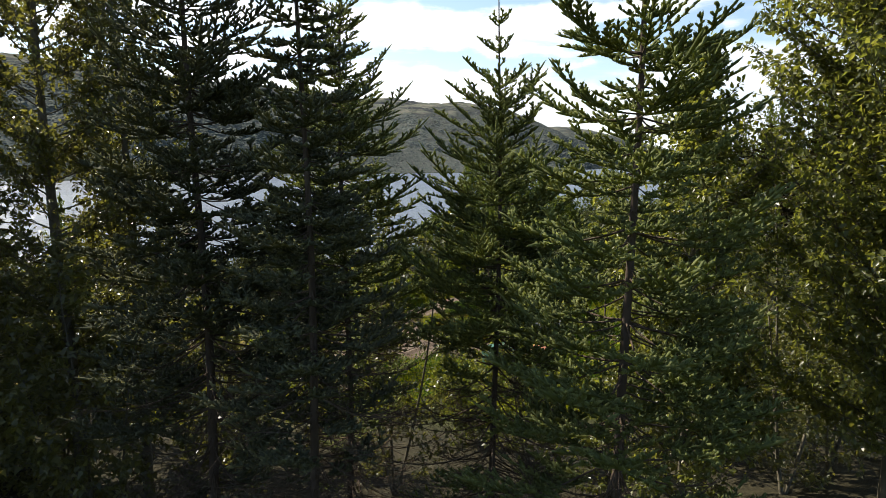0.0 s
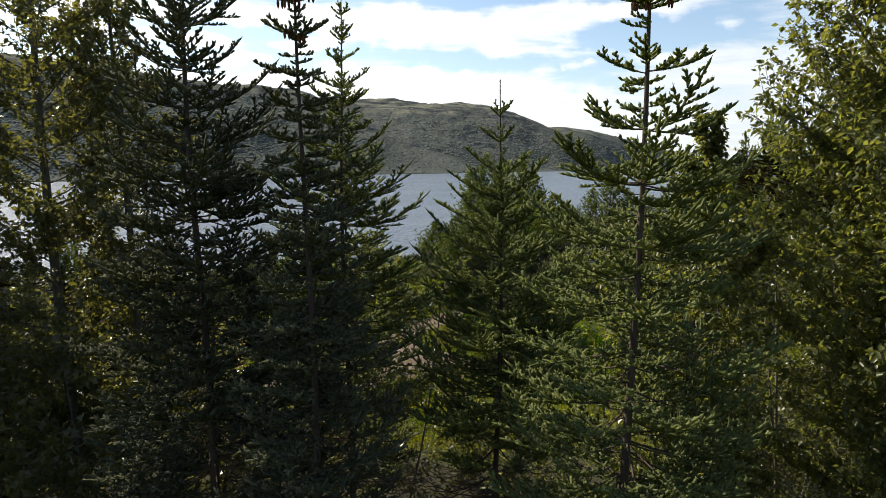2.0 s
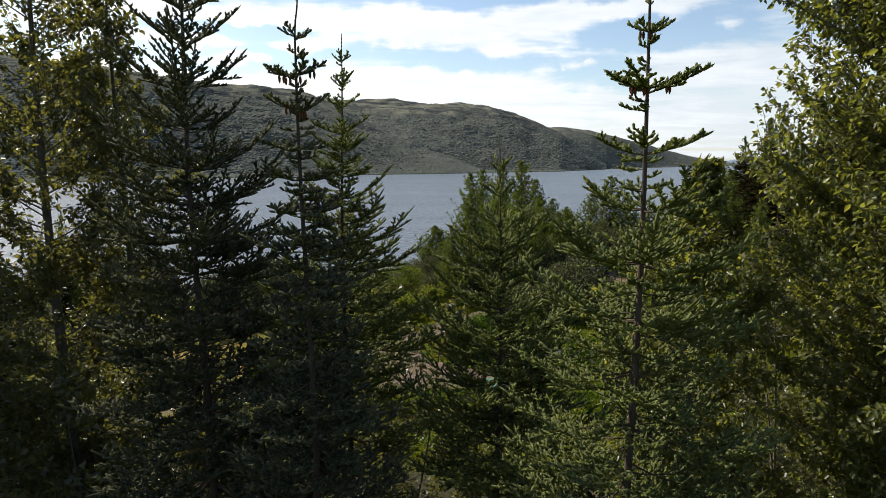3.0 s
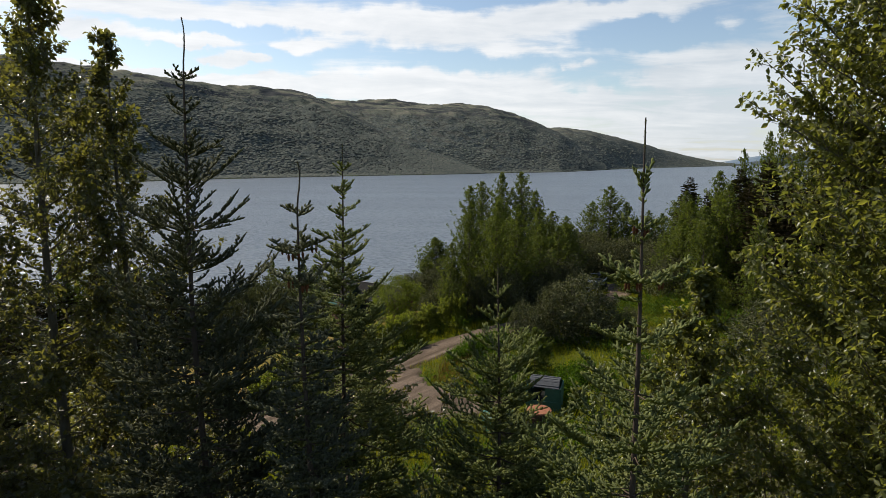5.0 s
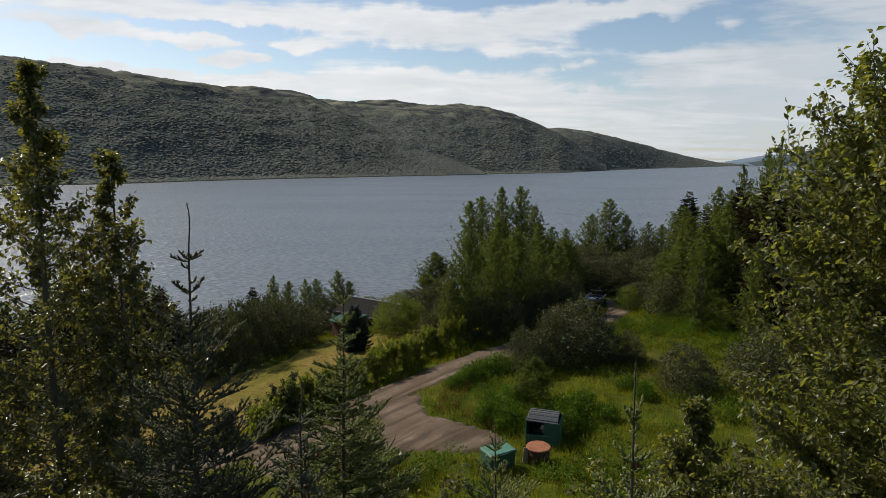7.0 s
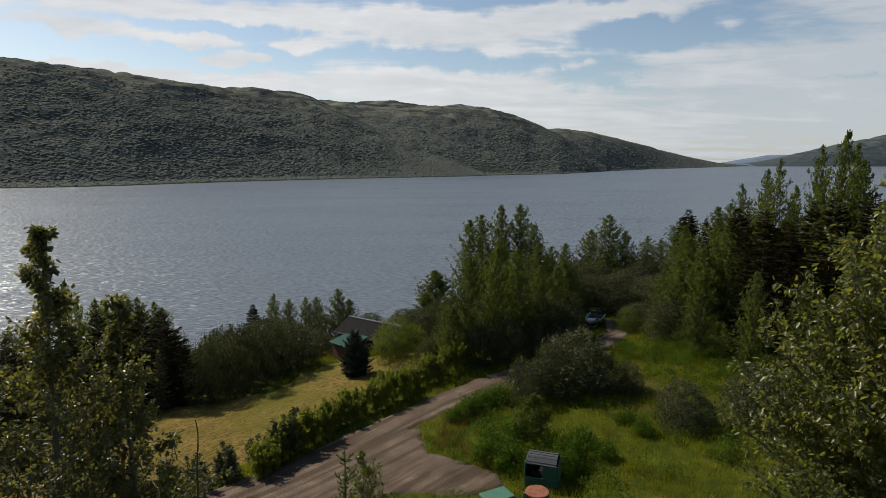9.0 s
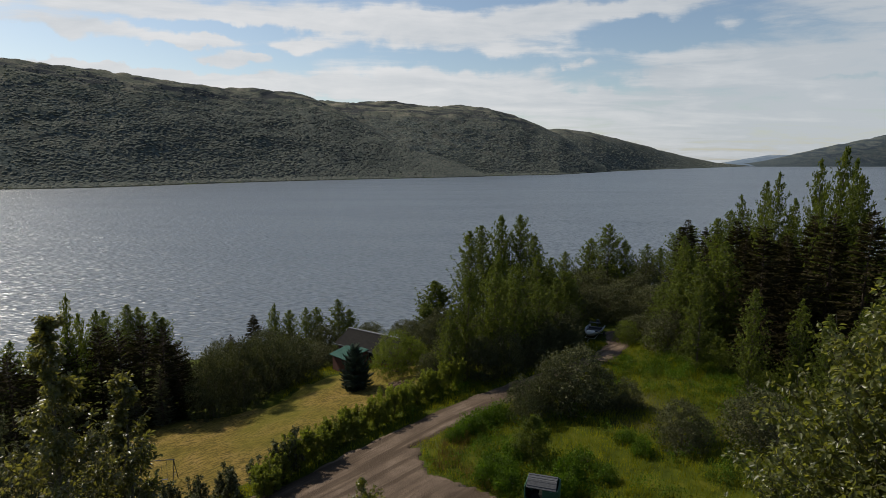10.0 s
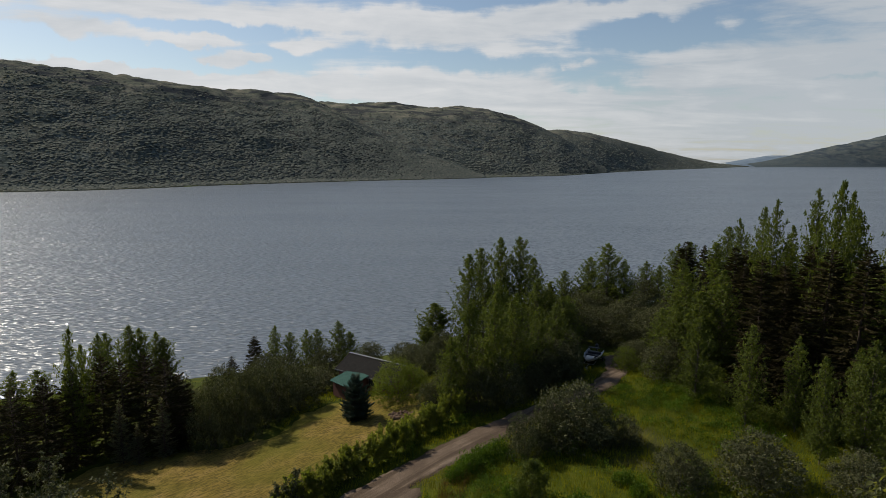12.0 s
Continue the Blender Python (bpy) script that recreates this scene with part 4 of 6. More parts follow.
def bush(name, height, spread, mat, seed, leaf=0.16, count=6000, lobes=16, label="", category="willow bush", stems=7, upright=0.35, flat=0.75):
    """A dense rounded bush: stems, limbs to every lobe of the crown, and leaves thick over the lobes."""
    r = np.random.default_rng(seed)
    thing = tagged(new(name), label, category)
    c, rad = [], []
    for k in range(lobes):
        a, q = k * 2.4 + r.random(), math.sqrt((k + 0.5) / lobes)
        R = spread * (0.26 + 0.14 * r.random())
        rho = (spread - R) * q
        z = (height - R * flat) * (1 - 0.62 * q ** 2.2) * (0.80 + 0.26 * r.random())
        c.append((rho * math.cos(a), rho * math.sin(a), min(z, height - R * flat)))
        rad.append(R)
        if q > 0.6:
            c.append((rho * math.cos(a + 0.5), rho * math.sin(a + 0.5), R * 0.7))
            rad.append(R)
    c, rad = np.array(c), np.array(rad)
    stem = [[(0.10 * spread * math.cos(k * 2.1), 0.10 * spread * math.sin(k * 2.1), 0), tuple(c[k * 2 % len(c)] * np.array([0.5, 0.5, 0.45])), tuple(c[k * 2 % len(c)])] for k in range(stems)]
    V, F = tubes(np.array(stem), np.tile([[0.05, 0.035, 0.012]], (stems, 1)) * height / 4, 5)
    piece("trunk", V, F, poplar_bark_mat, thing, smooth=True)
    tw_S = np.repeat(c * np.array([0.55, 0.55, 0.55]), 4, 0)
    tw_E = np.repeat(c, 4, 0) + unit(r.normal(size=(len(c) * 4, 3))) * np.repeat(rad, 4)[:, None] * 0.85
    V, F = tubes(np.stack([tw_S, tw_E], 1), np.tile([[0.014, 0.004]], (len(tw_S), 1)), 3)
    tagged(piece("branchwork", V, F, poplar_bark_mat, thing), kind="stuff")
    # sprigs over the lobes, each with its leaves
    per = 7
    n = count // per
    pick = r.choice(len(c), n * 3, p=rad ** 2 / (rad ** 2).sum())
    d = unit(r.normal(size=(n * 3, 3)) + np.array([0, 0, 0.35]))
    p = c[pick] + d * (rad[pick] * (0.80 + 0.30 * r.random(n * 3)))[:, None] * np.array([1, 1, flat])
    gap = np.linalg.norm((p[:, None] - c[None]) / np.array([1, 1, flat]), axis=2) / rad[None]
    gap[np.arange(len(p)), pick] = 9
    ok = (gap.min(1) > 0.78) & (p[:, 2] > 0.02)
    p, d = p[ok][:n], d[ok][:n]
    i = np.repeat(np.arange(len(p)), per)
    grow = unit(d * np.array([1, 1, 0.6]) + np.array([0, 0, upright + 0.35]))
    t = r.random(len(i))[:, None]
    base = p[i] + grow[i] * (t - 0.3) * (leaf * (2.0 + 4.0 * r.random(len(p)) ** 3))[i][:, None] + r.normal(size=(len(i), 3)) * leaf * 0.42
    out = unit(grow[i] * 0.8 + r.normal(size=(len(i), 3)) * 0.7)
    nrm = unit(d[i] + r.normal(size=(len(i), 3)) * 0.8 + np.array([0, 0, 0.4]))
    sz = leaf * (0.6 + 0.7 * r.random(len(i)))
    V, F = leaves(base, out, nrm, sz, sz * 0.50, 0.18, "far")
    tagged(piece("crown", V, F, mat, thing), kind="stuff")
    return thing


def far_spruce(height, spread, mat, seed, gap=0.42, blade=0.34, label="", lift=(30, 6, -16)):
    """A spruce seen from afar: whorls of drooping branches hung with many small sprays."""
    r = np.random.default_rng(seed)
    thing = tagged(new("spruce_tree"), label, "spruce tree")
    zs = np.linspace(0, height, 8)
    V, F = tubes(np.stack([zs * 0, zs * 0, zs], 1)[None], (0.011 * height * (1 - zs / height) + 0.012)[None], 6)
    piece("trunk", V, F, spruce_bark_mat, thing, smooth=True)
    S, D, L = [], [], []
    limb = []
    z = height - 0.25
    S.append((0, 0, height - 0.45))
    D.append((0, 0, 1.0))
    L.append(0.5)
    while z > 0.03 * height:
        down = height - z
        full = spread * min(1.0, 0.07 + 0.95 * (down / (height * 0.7)) ** 0.8)
        n = int(r.integers(6, 9)) if down > 1 else 5
        a0 = r.random() * 6.28
        for k in range(n):
            a = a0 + k * 6.283 / n + r.normal() * 0.25
            l = full * (0.60 + 0.58 * r.random())
            e = radians(float(np.interp(down / height, [0, 0.35, 1], lift)) + r.normal() * 8)
            o = np.array([math.cos(a) * math.cos(e), math.sin(a) * math.cos(e), math.sin(e)])
            b = np.array([0, 0, z - gap * 0.8 * r.random()])
            limb.append((b, b + o * l * 0.85))
            m = 5 + int(l * 7.5)
            for q in range(m):
                t = 0.18 + 0.82 * (q + r.random()) / m
                side = np.array([-math.sin(a), math.cos(a), 0]) * r.normal() * 0.75
                S.append(b + o * l * t + np.array([0, 0, -0.05 * l * math.sin(t * 3.1)]))
                D.append(o * 0.8 + side + np.array([0, 0, 0.12 - 0.34 * r.random()]))
                L.append(blade * (0.55 + 0.6 * r.random()) * (1.0 if down > 1.5 else 0.62))
        z -= gap * (0.75 + 0.5 * r.random()) * (0.75 if down < 2.5 else 1)
    S, D, L = np.array(S), unit(np.array(D)), np.array(L)[:, None]
    u = unit(np.cross(D, r.normal(size=D.shape)))
    v = np.cross(D, u)
    V = np.concatenate([np.stack([S - w * L * 0.17, S + D * L * 0.5 + w * L * 0.2, S + D * L], 1) for w in (u, v, -u)]).reshape(-1, 3)
    A, B = np.array([q[0] for q in limb]), np.array([q[1] for q in limb])
    Vb, Fb = tubes(np.stack([A, B], 1), np.tile([[0.025, 0.008]], (len(A), 1)), 3)
    tagged(piece("branchwork", Vb, Fb, twig_mat, thing), kind="stuff")
    tagged(piece("crown", V, np.arange(len(V)).reshape(-1, 3), mat, thing), kind="stuff")
    return thing


def spindles(S, E, rad):
    """Stubby three-sided shoots, thickest past the middle and closed at the tip."""
    S, E = np.asarray(S, float), np.asarray(E, float)
    ax = unit(E - S)
    ref = np.where(np.abs(ax[:, 2:3]) > 0.9, [1.0, 0, 0], [0, 0, 1.0])
    u = unit(np.cross(ax, ref))
    w = np.cross(ax, u)
    turn = rng.random(len(S)) * 6.28
    V = [S]
    for t, k in ((0.05, 0.75), (0.72, 1.0)):
        for q in range(3):
            a = (turn + q * 2.094)[:, None]
            V.append(S + (E - S) * t + (u * np.cos(a) + w * np.sin(a)) * (rad * k)[:, None])
    V.append(E)
    V = np.stack(V[1:], 1).reshape(-1, 3)
    base = np.arange(len(S))[:, None, None] * 7
    q = np.arange(3)
    q2 = (q + 1) % 3
    F4 = (base + np.stack([q, q2, q2 + 3, q + 3], 1)).reshape(-1, 4)
    F3 = (base + np.stack([q + 3, q2 + 3, q * 0 + 6], 1)).reshape(-1, 3)
    return V, F4, F3


def near_spruce(at, height, reach, lift, gap, mat, seed, leader, hook=0.0, cones=0, dense=1.0, fill=3, airy=2.0, bare_from=5.0, label=""):
    """A spruce seen close: yearly whorls of branches, side branches, and stubby bottle-brush shoots on all of them.
    reach and lift: rows of metres below the tip against branch length and the angle at which branches leave the trunk.
    airy: how far down from the tip the whorls stand apart; bare_from: from where branches die off."""
    r = np.random.default_rng(seed)
    x0, y0 = at
    thing = tagged(new("spruce_tree"), label, "spruce tree", NEAR)
    thing.location = (x0, y0, float(ground_z(x0, y0)) - 0.1)
    zs = np.concatenate([np.linspace(0, height - leader, 12), height - leader + leader * np.array([0.25, 0.5, 0.7, 0.85, 1.0])])
    top = np.clip((zs - (height - leader)) / leader, 0, 1)
    sway = 0.03 * np.sin(zs * 0.9 + seed)
    path = np.stack([sway + hook * np.sin(top * 2.9) * top, 0.6 * sway - 0.3 * hook * top, zs], 1)
    rad = 0.0060 * height * (1 - zs / height) ** 0.9 + 0.0050
    V, F = tubes(path[None], rad[None], 9)
    piece("trunk", V, F, spruce_bark_mat, thing, smooth=True)

    def axis(z):
        return np.array([np.interp(z, zs, path[:, k]) for k in range(3)])
    rd, rl = zip(*reach)
    ld, la = zip(*lift)
    limbs = []      # path, thickness, metres below the tip
    z, k = height - leader, 0
    while z > height * 0.10:
        down = height - z
        L0 = float(np.interp(down, rd, rl))
        a0 = r.random() * 6.28
        n = int(r.integers(4, 6)) if down < 1.2 else int(r.integers(5, 7)) if down < airy else int(r.integers(6, 9))
        rows = [(z - 0.05 * r.random(), L0 * (0.72 + 0.45 * r.random()), a0 + q * 6.283 / n + r.normal() * 0.22, 0) for q in range(n)]
        step = float(np.interp(down, [0.3, 1.0, 3.0], gap)) * (0.85 + 0.3 * r.random())
        for q in range(2 if down < 0.7 else fill if down < airy else fill + 3):
            rows.append((z - step * (0.2 + 0.7 * r.random()), L0 * ((0.24 + 0.32 * r.random() ** 1.5) if down < airy else (0.35 + 0.5 * r.random())), r.random() * 6.283, -6))
        for zb, L, a, tilt in rows:
            L = max(L, 0.09)
            e = radians(float(np.interp(down, ld, la)) + tilt + r.normal() * 7)
            s = np.linspace(0, 1, 7)
            rise = L * (s * math.sin(e) - (0.10 if down > 2 else 0.03) * np.sin(s * 3.14) + (0.16 if down > 2 else 0.10) * s ** 3)
            out, bow = L * s * math.cos(e), r.normal() * 0.10 * L * s ** 2
            ca, sa = math.cos(a), math.sin(a)
            p = axis(zb) + np.stack([out * ca - bow * sa, out * sa + bow * ca, rise], 1)
            limbs.append((p, (0.003 + 0.0062 * L) * (1 - 0.75 * s), down))
        z -= step
        k += 1
    S, E, R = [], [], []       # shoots
    cone_at = []

    def clothe(p, L, down, first, side_len, wide):
        """Shoots along an axis: a coat along it, fingers to both sides and up, a bare-sided tip."""
        pace = (0.027 if down < 3.0 else 0.040) / dense
        n = max(2, int(L * (1 - first) / pace))
        m = len(p) - 1
        for q in range(n):
            t = first + (1 - first) * (q + 0.5 * r.random()) / n
            i = min(m - 1, int(t * m))
            c = p[i] + (p[i + 1] - p[i]) * (t * m - i)
            tang = p[i + 1] - p[i]
            tang = tang / (np.linalg.norm(tang) + 1e-9)
            if t < 0.90:
                side = np.cross(tang, (0, 0, 1.0))
                side = side / (np.linalg.norm(side) + 1e-9) * (1, -1, 0.35)[q % 3] * (1 if q % 2 else -1 if q % 3 == 2 else 1)
                d = tang * (0.55 + 0.35 * r.random()) + side + np.array([0, 0, 0.30 + 0.35 * r.random() if q % 3 != 2 else 0.9])
                d = d / np.linalg.norm(d)
                l = side_len * (0.55 + 0.75 * r.random()) * (1 if t < 0.75 else 0.75)
                S.append(c)
                E.append(c + d * l)
                R.append(wide * (0.85 + 0.3 * r.random()))
        for i in range(m):
            if (i + 1) / m > first:
                S.append(p[i])
                E.append(p[i + 1] + (p[i + 1] - p[i]) * 0.06)
                R.append(wide * 0.92)
    for p, w, down in limbs:
        L = float(np.linalg.norm(p[-1] - p[0]))
        bare = 0.10 if down < 1.6 else 0.22 if down < 4 else 0.34
        dead = min(0.85, max(0.0, (down - bare_from) / 1.8))
        V, F = tubes(p[None], w[None], 4)
        gone = r.random() < dead
        if gone:
            # a dead branch keeps its bare twigs
            t = 0.2 + 0.75 * r.random((int(9 + L * 12), 1))
            i = np.minimum(5, (t * 6).astype(int))
            a = p[i[:, 0]] + (p[i[:, 0] + 1] - p[i[:, 0]]) * (t * 6 - i)
            d = unit((p[-1] - p[0]) / L * 0.7 + r.normal(size=(len(t), 3)) * np.array([0.6, 0.6, 0.35]))
            b = a + d * (0.10 + 0.30 * L * r.random((len(t), 1)))
            V2, F2 = tubes(np.stack([a, b], 1), np.tile([[0.0032, 0.0016]], (len(t), 1)), 3)
            V, F = np.concatenate([V, V2]), np.concatenate([F, F2 + len(V)])
        piece("branch", V, F, twig_mat, thing)
        if gone:
            continue
        wide = float(np.interp(down, [1.0, 3.0, 5.0], [0.0128, 0.0140, 0.0170]))
        clothe(p, L, down, bare, float(np.interp(down, [2.0, 5.0], [0.064, 0.092])), wide)
        if L > 0.26:
            n2 = int(L * (1 - bare) / (0.070 if down < 3.2 else 0.080))
            for q in range(n2):
                t = bare + (0.88 - bare) * (q + 0.6 * r.random()) / max(1, n2)
                i = min(5, int(t * 6))
                c = p[i] + (p[i + 1] - p[i]) * (t * 6 - i)
                tang = unit(p[i + 1] - p[i])
                side = np.cross(tang, (0, 0, 1.0)) * (1 if q % 2 else -1)
                d = tang * 0.75 + side * (0.65 + 0.3 * r.random()) + np.array([0, 0, 0.10 + 0.18 * r.normal()])
                d = d / np.linalg.norm(d)
                l = (float(np.interp(down, [1.5, 3.2], [0.36, 0.55])) * L * (1 - t) ** 0.8 + 0.05) * (0.6 + 0.6 * r.random())
                u = np.linspace(0, 1, 4)[:, None]
                clothe(c + d * l * u + np.array([0, 0, 0.10 * l]) * u ** 2, l, down, 0.12, float(np.interp(down, [2.0, 5.0], [0.052, 0.080])), wide * 0.95)
        if cones and 0.6 < down < 1.5 and L > 0.2 and len(cone_at) < cones:
            cone_at.append(p[int(r.integers(1, 4))])
    ld = np.array([axis(q) for q in np.linspace(height - leader, height, 8)])
    S += list(ld[:-1])
    E += list(ld[1:])
    R += [0.0085] * 7
    S, E, R = np.array(S), np.array(E), np.array(R)
    V, F4, F3 = spindles(S, E, R)
    high = S[:, 2] > height - 3.4
    A, FA = needles(S[high], E[high], 0.014, 0.022, 0.0060, 0.1)
    B, FB = needles(S[~high], E[~high], 0.055, 0.040, 0.0180, 0.1)
    tagged(piece("crown", np.concatenate([V, A, B]), [F4, F3, FA + len(V), FB + len(V) + len(A)], mat, thing), kind="stuff")
    prof = [(0.0, 0.002), (0.012, 0.010), (0.03, 0.0125), (0.055, 0.010), (0.072, 0.003)]
    V, F = tubes(np.array([[(0.0005 * i, 0, -h) for i, (h, _) in enumerate(prof)]]), np.array([[w for _, w in prof]]), 8)
    first = None
    for c in cone_at:
        for dx in (-0.014, 0.018):
            ob = new("cone", first.data) if first else piece("cone", V, F, cone_mat)
            first = first or ob
            ob.parent = thing
            tagged(ob, "reddish brown hanging cone")
            ob.location = c + np.array([dx, dx * 0.7, -0.004])
    return thing


# the spruces that the drone climbs past: x, y, top, reach, branch angle, whorl gaps, material, seed, leader, hook, cones, density, fill, airy, label
NEAR = "tall spruces beside the climbing path"


def row_spruce_at(x, y, top, reach, lift, gap, mat, seed, leader, hook, cones, dense, fill, airy, label):
    near_spruce((x, y), top - float(ground_z(x, y)) + 0.1, reach, lift, gap, mat, seed, leader, hook, cones, dense, fill, airy, top - 20.5, label)


row_spruce_at(-2.88, 6.40, 26.70, ((0.5, 0.18), (1.2, 0.28), (1.6, 0.55), (2.0, 0.82), (3.5, 1.10), (6.0, 1.45)), ((0.5, 28), (1.2, 26), (2.0, 34), (3.5, 14), (5.5, 0), (9, -8)), (0.35, 0.42, 0.40), needle_mat, 11, 0.60, 0.05, 0, 1.0, 7, 3.3,
              "tall dark spruce with a long bent leader")
row_spruce_at(-1.37, 5.22, 25.20, ((0.4, 0.20), (0.9, 0.36), (1.3, 0.32), (2.2, 0.50), (3.5, 0.80), (6.0, 1.05)), ((0.4, 22), (1.0, 20), (1.6, 4), (3.0, -2), (5.5, -8), (9, -14)), (0.38, 0.28, 0.32), needle_mat, 23, 0.44, 0.05, 8, 1.0, 7, 1.5,
              "dark spruce with brown cones under its crooked tip")
row_spruce_at(-1.57, 8.50, 25.45, ((0.4, 0.20), (1.5, 0.50), (2.5, 0.85), (3.2, 1.20), (5.0, 1.40), (8.0, 1.5)), ((0.4, 34), (1.2, 24), (2.5, 16), (4.0, 4), (9, -12)), (0.32, 0.32, 0.36), needle_green_mat, 37, 0.36, 0.0, 0, 0.95, 6, 1.6,
              "slender dark green spruce with a straight tip")
row_spruce_at(0.60, 6.98, 23.97, ((0.36, 0.18), (0.8, 0.30), (1.4, 0.72), (1.9, 0.98), (3.0, 1.30), (5.0, 1.60)), ((0.4, 34), (1.2, 34), (2.0, 24), (3.5, 8), (7, -10)), (0.36, 0.36, 0.34), needle_green_mat, 41, 0.38, 0.0, 0, 1.0, 6, 1.1,
              "smaller dense green spruce with a thin leader")
row_spruce_at(1.52, 4.65, 25.54, ((0.55, 0.20), (0.85, 0.20), (1.28, 0.44), (1.8, 0.58), (2.2, 0.72), (2.7, 0.92), (4.0, 1.20), (6.0, 1.40)), ((0.55, 62), (0.9, 20), (1.5, 10), (2.6, 14), (4.0, 4), (9, -12)), (0.30, 0.48, 0.42), needle_green_mat, 59, 0.54, 0.0, 6, 1.0, 6, 2.6,
              "open-branched spruce with red-brown cones near its tip")

# added spruces out of view on the left, only to shade the near trees
shade_spruce = None
for x, y, top in ((-10.0, 10.2, 26.6), (-9.2, 7.0, 26.4), (-12.0, 12.6, 27.4), (-12.4, 8.6, 28.0)):
    h = top - float(ground_z(x, y))
    if shade_spruce is None:
        shade_spruce = ob = far_spruce(14, 1.9, needle_far_mat, 71, 0.30, 0.40, "unseen dark spruce added left of the view to cast shade")
    else:
        ob = copy_thing(shade_spruce, Matrix.Identity(4))
    ob.matrix_basis = Matrix.LocRotScale((x, y, float(ground_z(x, y)) - 0.1), Euler((0, 0, x)), (1, 1, h / 14))
    tagged(ob, "", "", NEAR)

BROAD = "leafy trees beside the climbing path"
for x, y, top, spread, seed, n, leaf, shape, mat, label in ((6.35, 7.5, 30.4, 2.25, 5, 460, 0.088, "broad", poplar_leaf_mat, "tall dense poplar with glossy yellow-green leaves"),
                                                            (3.60, 8.2, 23.65, 1.25, 8, 130, 0.084, "broad", poplar_leaf_mat, "young poplar with bright leaves among spruces"),
                                                            (-6.3, 9.1, 28.6, 1.55, 13, 142, 0.086, "broad", birch_leaf_mat, "tall dark-leaved poplar beside the spruces"),
                                                            (-5.6, 10.0, 27.3, 1.25, 17, 100, 0.086, "broad", birch_leaf_mat, "slim leafy tree beside a taller poplar")):
    broadleaf("poplar_tree", (x, y), top - float(ground_z(x, y)) + 0.1, spread, mat, seed, leaf, 15 if x > 6 else 12, n, 15, label, BROAD, shape=shape, upright=0.62, twig_len=0.42)

# leafy undergrowth behind the spruces
UNDER = ((-1.0, 10.4, 6.0, 1.4), (-5.0, 7.4, 4.2, 1.2), (-6.5, 7.2, 4.6, 1.3), (-4.1, 9.2, 4.2, 1.2), (-8.2, 8.6, 4.4, 1.3), (-9.5, 12.0, 5.5, 1.5), (-7.6, 10.6, 4.2, 1.3), (-4.6, 11.5, 4.4, 1.4), (-2.6, 13.0, 3.4, 1.2), (-8.6, 14.5, 5.0, 1.5), (1.9, 12.2, 4.6, 1.4),
         )
UNDER_RIGHT = ((3.0, 10.0, 5.6, 1.3), (4.6, 10.4, 6.2, 1.4), (6.6, 10.4, 7.0, 1.5), (8.2, 11.5, 7.0, 1.6), (5.4, 13.2, 4.6, 1.5), (-5.6, 13.6, 4.0, 1.4), (-11.5, 15.0, 4.6, 1.6),
         (-9.8, 17.0, 3.6, 1.5), (-12.8, 18.0, 3.8, 1.6), (-6.8, 16.8, 3.0, 1.3), (0.6, 14.6, 2.6, 1.1), (8.8, 15.0, 4.4, 1.6), (7.2, 12.8, 4.4, 1.6), (9.8, 12.6, 5.4, 1.7), (10.8, 14.6, 4.8, 1.7), (7.0, 15.0, 3.6, 1.5), (11.8, 12.4, 5.0, 1.6))
for n, (x, y, h, w) in enumerate(UNDER + UNDER_RIGHT):
    broadleaf("birch_shrub", (x, y), h, w, poplar_leaf_mat if 0 < x < 3.5 else birch_leaf_mat, 60 + n, 0.095, 11, 60, 9, "leafy birch shrub growing under the spruces", "undergrowth below the spruces",
              False, 0.04, "round", 0.8, category="shrub", stems=3, twig_len=0.5)

# ---- woods along the shore, hedge and bushes: x, y, height, spread
POPLARS_MID = [
    (3.2, 75, 12.6, 2.6), (5.5, 78, 13.0, 2.5), (8, 80, 14.0, 2.7), (10.6, 80, 14.1, 3.0), (12.2, 77, 11.5, 2.2), (19.7, 94, 8.1, 2.3), 
    (-1, 77, 6, 2.6), (-2.4, 74, 4, 1.8), (0.6, 52.9, 7.4, 1.5), (2.2, 54.4, 10.2, 1.8), (4.6, 55.8, 11.0, 1.9), (7.2, 57.4, 10.4, 1.9), (6.0, 60.5, 11.2, 1.9), (9.8, 60.6, 8.4, 1.9), (12.4, 63.4, 7.8, 2.0), (14.2, 68.5, 7.8, 2.2), (11.6, 71.5, 9.5, 2.4), (13.4, 72.6, 9.0, 2.3), (15.2, 70.6, 7.4, 2.2),
    (25.6, 90, 11.5, 3.5), (23.3, 93, 9.5, 2.7), (27.5, 88, 9, 2.1),
]
POPLARS_RIGHT = [
    (35.5, 100, 7.5, 2.4), (36.5, 98, 6.8, 2.1), (41.6, 104, 10, 2.8), (44.9, 105, 10, 3), (46.1, 98, 8.6, 2.6), (54.6, 112, 12.5, 3.2), 
    (39.4, 66, 15.3, 1.9), (25.1, 66, 6.4, 2.3), (25.2, 62, 8.1, 2.4), (26.7, 60, 9.4, 2.5), (29.2, 60, 11.4, 2.5), (25.4, 47, 8.9, 1.4), 
]
